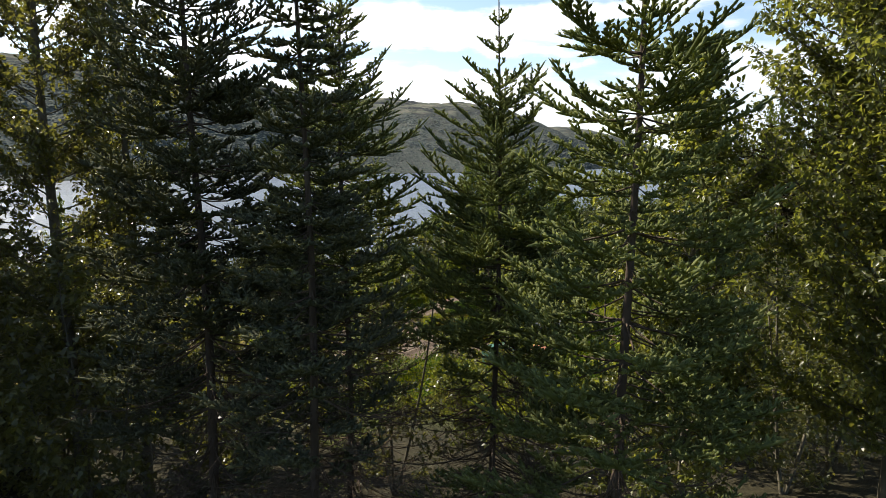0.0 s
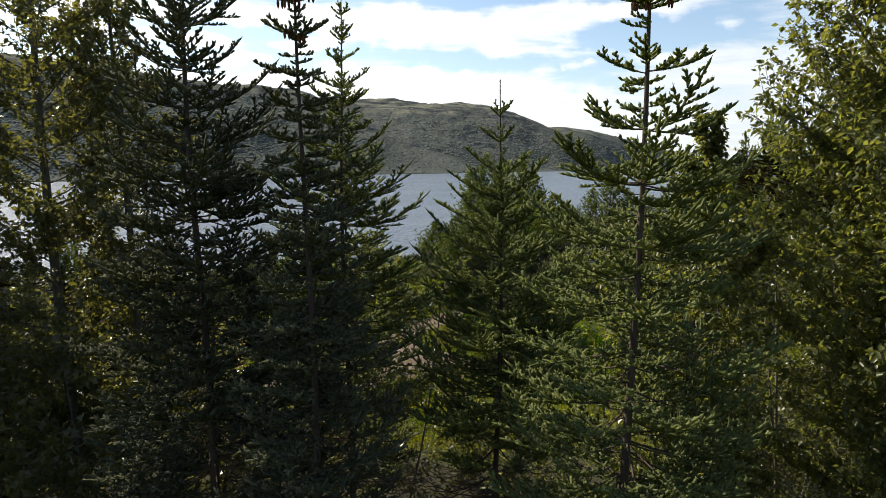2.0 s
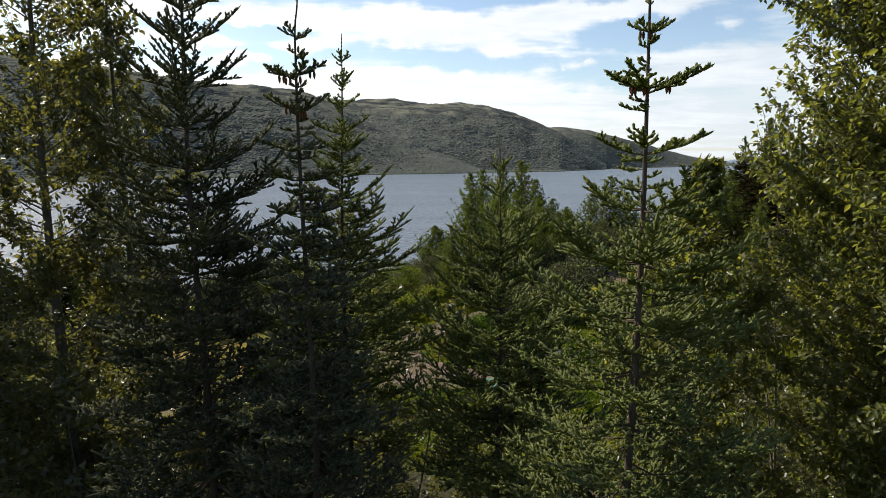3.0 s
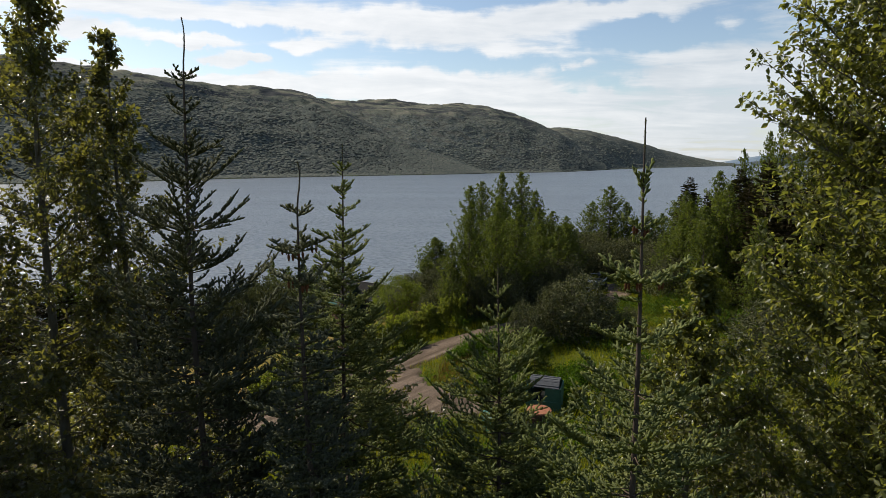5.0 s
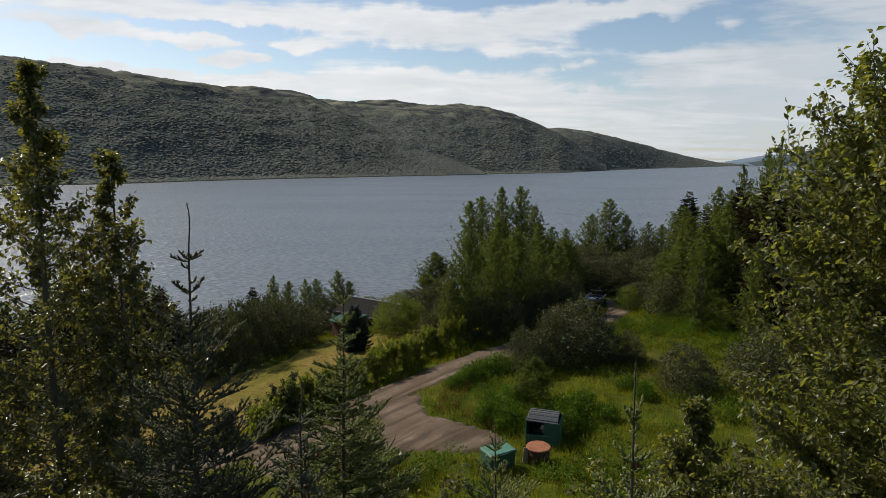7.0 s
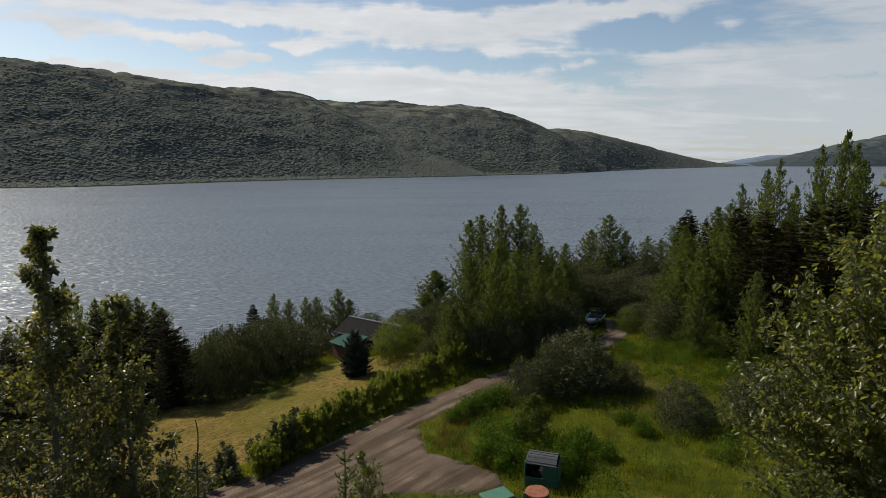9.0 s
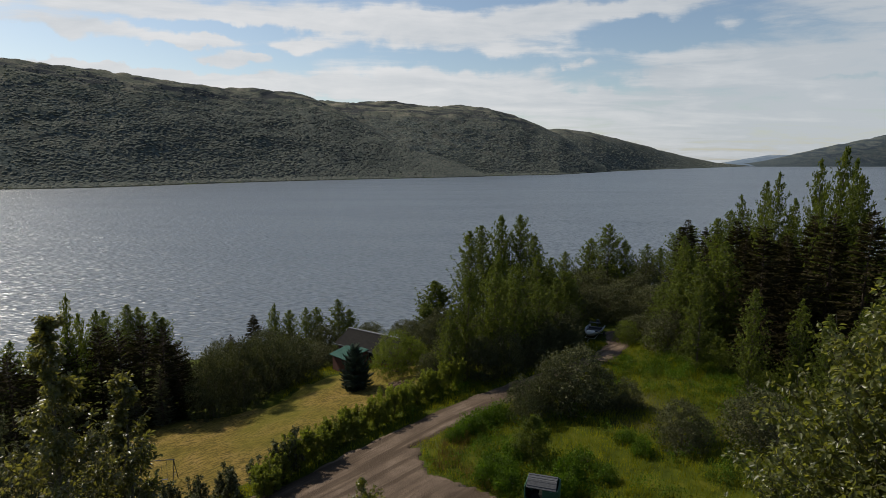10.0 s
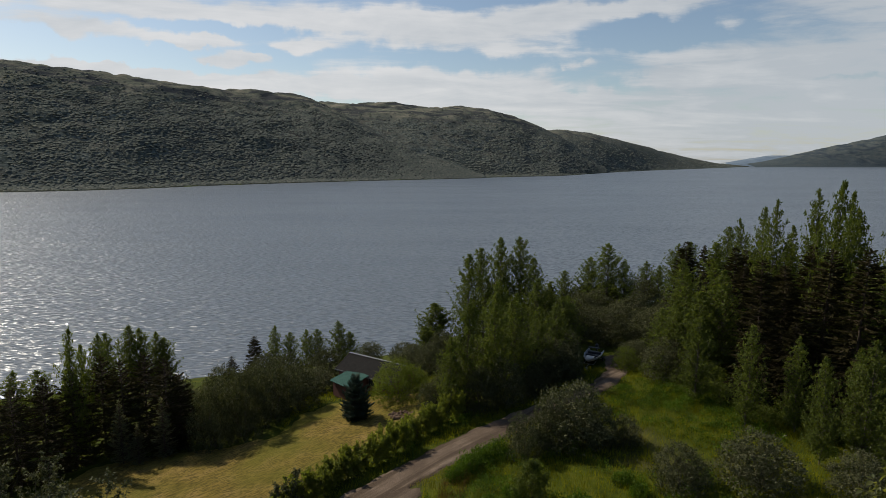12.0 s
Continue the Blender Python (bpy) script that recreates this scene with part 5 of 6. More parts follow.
POPLARS_WOOD = [
    (39, 75, 15.6, 1.9), (37.6, 70, 17.4, 1.8), (36.9, 65, 18.2, 1.8), (40.4, 64, 15.9, 1.9), (38.7, 61, 19.4, 1.9), (35.4, 53, 20.3, 1.9), (37.8, 55, 19.3, 1.8), (37.2, 51, 17.6, 1.9), (37.3, 48, 18.8, 1.9), 
    (34.2, 72, 13.0, 2.5), (36.0, 44, 15.5, 2.5), (29.6, 70, 9.6, 2.3), (31.2, 76, 10.6, 2.4),
    (27.2, 40, 8.2, 1.2), (30.2, 40, 9.3, 1.7), (23.6, 53, 8.4, 1.6), (28.6, 45.5, 8.2, 1.2), (31.2, 42.6, 8.0, 1.2), (30, 36.5, 7.0, 1.3),
]
POPLARS_LEFT = [
    (-42.1, 55, 8.3, 1.9), (-41.8, 58, 7.9, 2), (-34.4, 52, 13.5, 1.1), (-34.4, 54, 11.5, 1.0), (-42.6, 70, 9.7, 1.7), (-43.9, 75, 9.7, 1.9), 
    (-44.3, 80, 10.3, 2.2), (-42.7, 80, 9.7, 2), (-41.7, 82, 8.9, 2), (-40.2, 82, 8.1, 2), (-22.8, 77, 7.8, 1.3), (-20.4, 76, 6.6, 1.4), 
    (-18.6, 77, 6.6, 1.4), (-16.9, 77, 6.2, 1.4), (-14, 77, 6.8, 1.7), (-12.4, 76, 5.2, 1.3),
]
SPRUCES_RIGHT = [
    (15.8, 86, 6.1, 2.1), (42.8, 95, 10.3, 1.6), (28.8, 52, 13.6, 2.5), (33.2, 46, 15.2, 2.7), (31.7, 62, 11.6, 2.4), (31.8, 54, 11.4, 2.4), (36.5, 58, 14.0, 2.4), (30.1, 49, 8.6, 2.2), (-26, 78, 7.1, 1.9), (33.4, 66, 13.2, 2.5), (33.1, 50, 14.8, 2.8),
]
SPRUCES_LEFT = [
    (-33.4, 55, 8.6, 2.5), (-30.8, 54, 8.3, 2.4), (-29.8, 56, 8.3, 2.8), (-26.1, 53, 8.1, 2.4), (-25.4, 54, 6.1, 1.9), (-34.5, 52, 8.8, 2.3), 
    (-35.8, 50, 8.1, 2.3), (-36.9, 48, 7.9, 2.4), (-39.7, 48, 8.5, 2.4), (-28.3, 76, 3.6, 1.2),
]
SPRUCES_PALE = [
    (-29.5, 51, 6.4, 1), (-27.8, 50.5, 4, 0.9), (-25.6, 51, 6.1, 1),
]
WILLOWS_MID = [
    (22.3, 82, 2.6, 6.5), (16.2, 76, 2.6, 4.1), (26.6, 78, 2.6, 4.6), (9.9, 60, 2.6, 3), (22.1, 66, 2.6, 2.6), (16.2, 37.6, 3.3, 2.1),
    (21.5, 37.5, 4.0, 3.0), (27.3, 36, 2.8, 2.2), (14.6, 44.8, 2.4, 1.4), (10.3, 45.3, 5.2, 3.3), (8.6, 44.4, 4.2, 2.0), (12.2, 44.6, 3.4, 1.8), (6.2, 43.0, 3.6, 1.5),
]
WILLOWS_ROADSIDE = [
    (3.4, 52.8, 4.2, 1.9), (5.9, 54.4, 4.6, 2.1), (8.4, 56.6, 3.4, 2.0), (-1.5, 66, 3.2, 2.2), (-3.5, 69.5, 3.0, 2.2), (0, 71, 3.5, 2.4), (10.2, 58.6, 3.8, 2.2), (13.2, 61.6, 3.8, 2.2), (3.4, 60.5, 5.0, 2.6), (8.0, 63.5, 5.0, 2.8), (12.2, 68.0, 4.6, 2.6),
    (-4.9, 74, 2.6, 2.6), (0.3, 55, 4.0, 1.9), (-1.3, 54, 2.8, 1.4),
]
WILLOWS_LEFT = [
    (-21.7, 52.5, 5.6, 2.2), (-19.5, 54.5, 5.8, 2.6), (-17.8, 58, 5.6, 2.9), (-15.8, 61, 4.2, 2.6), (-23.5, 58, 4.8, 2.6), (-21, 62, 4.8, 2.8), (-25, 64, 4.6, 2.8), (-18.5, 66, 4.4, 2.8), (-28, 60, 4.6, 2.6), (-22, 70, 4.2, 2.8), (-15, 71, 3.6, 2.4), (-14.8, 66, 2.6, 2.6), (-10.8, 84, 2.6, 2.5),
]


def plant(models, rows, base_h, base_r, group, seed, label=None):
    """Copies of the models, sized and turned, one for each row; the first rows use the models themselves."""
    r = np.random.default_rng(seed)
    done = 0
    for n, (x, y, h, w) in enumerate(rows):
        k = n % len(models)
        sc = h / base_h[k]
        wide = min(max(w / base_r[k], 0.45 * sc), 1.5 * sc)
        m = Matrix.LocRotScale((x, y, float(ground_z(x, y)) - 0.1), Euler((r.normal() * 0.02, r.normal() * 0.02, r.random() * 6.28)), (wide, wide, sc))
        if n < len(models):
            models[k].matrix_basis = m
            ob = models[k]
        else:
            ob = copy_thing(models[k], Matrix.Identity(4))
            ob.matrix_basis = m
        tagged(ob, label or "", "", group)


LAB_P = "tall leafy poplar with upright branches by the lake"
mid_poplars = [broadleaf("poplar_tree", (0, 0), 12, 2.4, far_leaf_mat, s, 0.18, 9, 270, 7, LAB_P, "", False, 0.03, "spire", 1.45, twig_len=0.32) for s in (101, 102, 103)]
small_poplars = [broadleaf("poplar_tree", (0, 0), 6, 1.6, far_leaf_mat, s, 0.18, 9, 170, 6, LAB_P, "", False, 0.04, "spire", 1.4, twig_len=0.26) for s in (104, 105)]
plant(mid_poplars, [p for p in POPLARS_MID if p[2] >= 7], (12, 12, 12), (2.4, 2.4, 2.4), "lakeside poplars", 1, LAB_P)
plant(small_poplars, [p for p in POPLARS_MID if p[2] < 7], (6, 6), (1.6, 1.6), "lakeside poplars", 2, "small leafy poplar in the lakeside stand")
right_poplars = [broadleaf("poplar_tree", (0, 0), 11, 2.0, far_leaf_mat, s, 0.18, 9, 240, 6, LAB_P, "", False, 0.04, "spire", 1.45, twig_len=0.30) for s in (106, 107)]
plant(right_poplars, POPLARS_RIGHT + POPLARS_WOOD, (11, 11), (2.0, 2.0), "poplars along the wood's edge", 3, "leafy poplar at the edge of the dark wood")
left_poplars = [broadleaf("poplar_tree", (0, 0), 9, 1.8, far_leaf_mat, s, 0.18, 9, 190, 6, LAB_P, "", False, 0.05, "spire", 1.45, twig_len=0.30) for s in (108, 109)]
plant(left_poplars, POPLARS_LEFT, (9, 9), (1.8, 1.8), "poplars on the shore", 4, "leafy poplar standing on the lake shore")

LAB_S = "tall dark spruce in a dense wood"
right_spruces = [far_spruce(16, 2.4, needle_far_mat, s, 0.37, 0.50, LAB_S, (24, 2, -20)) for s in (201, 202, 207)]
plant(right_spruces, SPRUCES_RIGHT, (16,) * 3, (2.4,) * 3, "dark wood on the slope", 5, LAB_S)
fill = np.random.default_rng(91)
FILL = []
while len(FILL) < 14:
    fx, fy = fill.uniform(27, 50), fill.uniform(42, 84)
    if fx > 27 + abs(fy - 58) * 0.12 and min([9] + [math.hypot(fx - a, fy - b) for a, b, *_ in FILL]) > 2.2:
        FILL.append((fx, fy, fill.uniform(8, 13.5), fill.uniform(2.2, 2.9)))
for row in FILL:
    ob = copy_thing(right_spruces[FILL.index(row) % 3], Matrix.Identity(4))
    x, y, h, w = row
    ob.matrix_basis = Matrix.LocRotScale((x, y, float(ground_z(x, y)) - 0.1), Euler((0, 0, fill.random() * 6.28)), (w / 2.3, w / 2.3, h / 16))
    tagged(ob, LAB_S, "", "dark wood on the slope")
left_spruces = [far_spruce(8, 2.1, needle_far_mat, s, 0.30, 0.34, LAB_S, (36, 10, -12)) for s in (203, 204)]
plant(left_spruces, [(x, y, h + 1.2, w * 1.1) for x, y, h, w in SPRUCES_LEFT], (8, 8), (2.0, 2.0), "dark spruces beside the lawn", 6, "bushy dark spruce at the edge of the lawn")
pale_spruces = [far_spruce(5, 1.0, needle_mat, 205, 0.24, 0.26, LAB_S, (40, 20, -5))]
plant(pale_spruces, SPRUCES_PALE, (5,), (1.0,), "young spruces before the dark ones", 7, "young grey-green spruce in front of darker ones")
garden_spruce((-8.5, 54.5), 4.6, 1.5, needle_blue_mat, 206, "dense blue-green spruce standing alone on the lawn")

LAB_W = "rounded grey-green willow bush with many stems"
willows = [bush("willow_bush", 4.0, 2.4, willow_leaf_mat, s, 0.16, 9000, 15, LAB_W) for s in (301, 302, 303)]
plant(willows, WILLOWS_MID + WILLOWS_ROADSIDE, (4, 4, 4), (2.4, 2.4, 2.4), "willow bushes in the meadow", 8, LAB_W)
thicket = np.random.default_rng(92)
spots = []
while len(spots) < 30:
    tx, ty = thicket.uniform(9, 34), thicket.uniform(57, 98)
    boat_view = abs(tx - 17.2 - (ty - 66) * 0.26) < 2.6 and ty < 71
    if float(road_gap(np.array(tx), np.array(ty))) < 3.6 or boat_view or min([9] + [math.hypot(tx - a, ty - b) for a, b in spots]) < 2.6:
        continue
    spots.append((tx, ty))
for n, (x, y) in enumerate(spots):
    ob = copy_thing(willows[n % 3], Matrix.Identity(4))
    h = thicket.uniform(3.2, 5.0)
    ob.matrix_basis = Matrix.LocRotScale((x, y, float(ground_z(x, y)) - 0.1), Euler((0, 0, thicket.random() * 6.28)), (h / 3.3, h / 3.3, h / 4))
    tagged(ob, "grey-green willow in a dense thicket by the boat", "", "willow thicket by the boat")
edge_shrubs = [bush("shrub", 3.0, 2.0, far_leaf_mat, s, 0.17, 3600, 9, "low leafy shrub at the foot of the wood", "shrub") for s in (311, 312)]
EDGE = [(20.6, 63.6, 2.6, 1.8), (22.8, 60.6, 2.4, 1.8), (24.6, 57.6, 2.3, 1.7), (26.4, 56.0, 2.8, 1.9), (26.2, 53.0, 2.0, 1.6), (28.2, 50.4, 2.6, 1.9), (27.4, 47.6, 1.7, 1.4), (29.8, 47.4, 2.8, 2.0), (30.4, 44.4, 2.2, 1.7),
        (32.6, 42.2, 2.8, 2.0), (31.4, 39.0, 2.2, 1.7), (33.4, 37.6, 2.8, 1.9), (28.6, 42.6, 1.5, 1.3), (27.6, 62.0, 3.0, 2.0)]
mounds = [bush("low_shrub", 1.4, 1.0, herb_mat, s, 0.13, 2600, 8, "low dark green leafy shrub in the meadow", "shrub", 4) for s in (313, 314)]
MOUNDS = [(0.9, 39.9, 1.1, 0.8), (1.8, 41.1, 1.4, 1.0), (2.9, 42.2, 1.5, 1.0), (4.1, 43.2, 1.5, 1.1), (2.6, 33.8, 1.4, 0.9), (3.0, 35.2, 1.2, 0.9), (3.7, 33.0, 1.5, 1.0), (3.8, 34.6, 1.2, 1.0), (7.6, 33.5, 1.6, 1.0), (8.8, 34.9, 1.4, 1.0),
          (7.0, 31.9, 1.4, 0.9), (13.1, 36.6, 1.2, 0.8), (4.6, 36.4, 1.3, 0.9), (12.6, 38.4, 1.0, 0.8), (9.8, 33.6, 1.1, 0.9)]
plant(mounds, MOUNDS, (1.4, 1.4), (1.0, 1.0), "low shrubs in the meadow", 13, "low dark green leafy shrub in the meadow")
plant(edge_shrubs, EDGE, (3, 3), (2.0, 2.0), "shrubs at the foot of the wood", 12, "low leafy shrub at the foot of the wood")
left_willows = [bush("willow_bush", 4.4, 2.4, willow_leaf_mat, s, 0.17, 8600, 12, LAB_W, upright=0.8, flat=0.95) for s in (304, 305)]
plant(left_willows, [(x, y, h * 1.18, w) for x, y, h, w in WILLOWS_LEFT], (4.4, 4.4), (2.4, 2.4), "willow bushes round the lawn", 9, "large grey-green willow bush beside the lawn")
round_willow = bush("willow_bush", 4.3, 3.3, round_leaf_mat, 306, 0.15, 15000, 20, "wide rounded yellow-green willow beside the cabin", upright=0.5)
round_willow.location = (-4.6, 58.5, float(ground_z(-4.6, 58.5)) - 0.1)
for x, y, h, w, s in ((-25.8, 34.0, 7.6, 2.3, 307), (-21.9, 33.0, 6.5, 2.2, 308)):
    broadleaf("willow_tree", (x, y), h, w, willow_leaf_mat, s, 0.16, 9, 110, 10, "grey-leaved willow tree near the track", "grey willows near the track", False, 0.1, "round", 0.8, category="willow tree", stems=4, twig_len=0.7)
broadleaf("poplar_tree", (5.8, 36.3), 3.1, 1.15, far_leaf_mat, 309, 0.10, 14, 90, 8, "small leafy poplar growing beside the refuse hut", "", False, 0.05, "column", 0.9, twig_len=0.5)
broadleaf("poplar_tree", (-4.0, 27.2), 4.1, 1.1, poplar_leaf_mat, 310, 0.10, 12, 90, 8, "young bright green poplar beside the lay-by", "", False, 0.03, "spire", 0.9, twig_len=0.4)

hedge_models = [broadleaf("hedge_shrub", (0, 0), 2.0, 0.95, hedge_leaf_mat, s, 0.10, 11, 80, 7, "yellow-green shrub in a loose hedge along the track", "", False, 0.03, "column", 1.35, category="shrub", stems=9, twig_len=0.32) for s in (401, 402, 403)]
hedge_rows = []
hr = np.random.default_rng(44)
for n in range(22):
    t = n / 21
    hx, hy = float(np.interp(t, [0, 0.25, 0.5, 0.75, 1], [-12.3, -9.6, -6.9, -3.6, 0.6])), float(np.interp(t, [0, 0.25, 0.5, 0.75, 1], [35.4, 39.9, 43.6, 47.3, 51.6]))
    off = hr.normal() * 0.25
    hedge_rows.append((hx + off + 0.45, hy - off - 0.5, 2.0 + 0.9 * hr.random(), 0.75 + 0.35 * hr.random()))
plant(hedge_models, hedge_rows, (2, 2, 2), (0.95,) * 3, "hedge along the track", 10)
sap_rows = [(-19.5, 30.8, 2.6, 0.8), (-18.2, 33.4, 1.7, 0.6), (-16.9, 32.8, 2.3, 0.6), (-15.7, 34.3, 2.1, 0.6), (-14.7, 33.6, 2.3, 0.65), (-13.8, 35.2, 2.4, 0.7), (-20.8, 32.2, 2.2, 0.7), (-17.6, 31.6, 2.0, 0.8), (-16.2, 33.6, 2.2, 0.8), (-15.2, 32.6, 1.7, 0.7), (-13.2, 34.4, 2.2, 0.8), (-18.8, 32.2, 2.4, 0.8), (-14.3, 34.6, 1.9, 0.7), (-10.5, 37.6, 3.3, 1.0), (-11.3, 36.6, 2.7, 0.9), (-12.3, 36.3, 2.4, 0.8)]
sap_models = [broadleaf("shrub", (0, 0), 2.0, 0.7, willow_leaf_mat, s, 0.12, 8, 36, 7, "thin grey-green shrub at the lawn's edge", "", False, 0.05, "column", 1.0, category="shrub", stems=3, twig_len=0.4) for s in (404, 405)]
plant(sap_models, sap_rows, (2, 2), (0.7, 0.7), "shrubs at the lawn's edge", 11)


# ---------------------------------------------------------------- grass and herbs
def build_grass():
    r = np.random.default_rng(55)
    n = 170000
    x, y = r.uniform(-16, 34, n), r.uniform(17.5, 64, n)
    d = np.sin(x * 0.5 + 1.2 * np.sin(y * 0.4)) * np.sin(y * 0.45 + x * 0.2)
    keep = ~on_road(x, y) & ~inside(x, y, LAWN) & (r.random(n) < 0.75 + 0.35 * d)
    x, y = x[keep], y[keep]
    P = np.stack([x, y, ground_z(x, y) - 0.02], 1)
    h = 0.24 + 0.28 * r.random(len(x)) + 0.30 * np.maximum(0, np.sin(x * 1.9 + np.sin(y * 1.1)) * np.sin(y * 1.6 + np.sin(x * 0.8)))
    lean = r.normal(size=(len(x), 3)) * 0.30
    lean[:, 2] = 1
    side = unit(np.cross(lean, r.normal(size=(len(x), 3)))) * 0.014
    tip = P + unit(lean) * h[:, None]
    V = np.stack([P - side, P + side, tip], 1).reshape(-1, 3)
    tagged(piece("meadow_grass", V, np.arange(len(V)).reshape(-1, 3), grass_mat), "long yellow-green meadow grass on the slope", "grass", kind="stuff")


def build_dry_grass():
    """Tufts of dead reddish grass along the edge of the lay-by."""
    r = np.random.default_rng(57)
    n = 9000
    x, y = r.uniform(-1.6, 4.0, n), r.uniform(32.0, 41.5, n)
    tuft = np.sin(x * 2.3 + np.sin(y * 1.7)) * np.sin(y * 1.9 + np.sin(x * 1.3))
    edge = np.abs((x - np.interp(y, [32, 34, 36, 39, 41.5], [3.6, 1.6, -0.4, 0.2, 2.2])) - 0.5)
    keep = ~on_road(x, y) & (edge < 0.9) & (r.random(n) < 0.5 + 0.6 * tuft)
    x, y = x[keep], y[keep]
    P = np.stack([x, y, ground_z(x, y) - 0.02], 1)
    lean = r.normal(size=(len(x), 3)) * 0.4
    lean[:, 2] = 1
    h = 0.35 + 0.45 * r.random(len(x))
    side = unit(np.cross(lean, r.normal(size=(len(x), 3)))) * 0.013
    V = np.stack([P - side, P + side, P + unit(lean) * h[:, None]], 1).reshape(-1, 3)
    tagged(piece("dry_grass", V, np.arange(len(V)).reshape(-1, 3), dry_grass_mat), "dead reddish brown grass beside the lay-by", "grass", kind="stuff")


def build_herbs():
    r = np.random.default_rng(56)
    P, D, N, L = [], [], [], []
    spots = []
    while len(spots) < 400:
        x, y = r.uniform(-4, 32), r.uniform(20, 60)
        d = math.sin(x * 0.42 + 1.1) * math.sin(y * 0.38 + 0.4) + 0.5 * math.sin(x * 1.1 + y * 0.8)
        edge = r.random() < 0.3 and 2.2 < float(road_gap(np.array(x), np.array(y))) < 3.6 and x - y + 42.6 > 0
        if bool(on_road(np.array(x), np.array(y))) or bool(inside(np.array(x), np.array(y), LAWN)):
            continue
        if d > 0.25 or edge or (3 < x < 9 and 31 < y < 37) or (14 < x < 30 and 48 < y < 57):
            spots.append((x, y))
    for x0, x1, y0, y1, n in ((3.6, 9.0, 29.4, 34.0, 14), (-7.0, 1.6, 25.6, 28.9, 30), (3.4, 8.0, 26.0, 28.0, 14), (0.6, 4.8, 38.2, 43.2, 18), (17.0, 25.5, 51.5, 57.5, 60), (20.0, 27.0, 45.5, 48.5, 22), (6.0, 9.0, 31.5, 35.0, 8)):
        for q in range(n):
            x, y = r.uniform(x0, x1), r.uniform(y0, y1)
            free = all(math.hypot(x - a, y - b) > c for a, b, c in ((5.55, 30.9, 1.5), (2.7, 27.8, 1.25), (4.85, 28.5, 1.0), (-4.0, 27.2, 0.6)))
            if free and not bool(on_road(np.array(x), np.array(y))):
                spots.append((x, y))
    for x, y in spots:
        w, h = 0.4 + 0.8 * r.random() ** 1.5, 0.45 + 0.95 * r.random() ** 1.4
        n = int(230 * w ** 1.5)
        q = unit(r.normal(size=(n, 3)))
        q[:, 2] = np.abs(q[:, 2])
        p = q * np.array([w, w, h]) * (0.55 + 0.45 * r.random((n, 1))) + np.array([x, y, 0])
        p[:, 2] += ground_z(p[:, 0], p[:, 1])
        P.append(p)
        D.append(unit(q + r.normal(size=(n, 3)) * 0.5))
        N.append(unit(np.array([0, 0, 1.0]) + r.normal(size=(n, 3)) * 0.5))
    P, D, N = map(np.concatenate, (P, D, N))
    sz = 0.075 + 0.075 * r.random(len(P))
    V, F = leaves(P, D, N, sz, sz * 0.6, 0.15, False)
    tagged(piece("tall_herbs", V, F, herb_mat), "lush bright green herbs growing in mounds", "herbs", kind="stuff")


build_grass()
build_dry_grass()
build_herbs()


# ---------------------------------------------------------------- the refuse corner
def extrude_profile(points, length):
    """A prism from a profile in y and z, along x."""
    bm = bmesh.new()
    a = [bm.verts.new((-length / 2, y, z)) for y, z in points]
    b = [bm.verts.new((length / 2, y, z)) for y, z in points]
    bm.faces.new(list(reversed(a)))
    bm.faces.new(b)
    for i in range(len(points)):
        j = (i + 1) % len(points)
        bm.faces.new((a[i], a[j], b[j], b[i]))
    bmesh.ops.recalc_face_normals(bm, faces=bm.faces[:])
    return bm


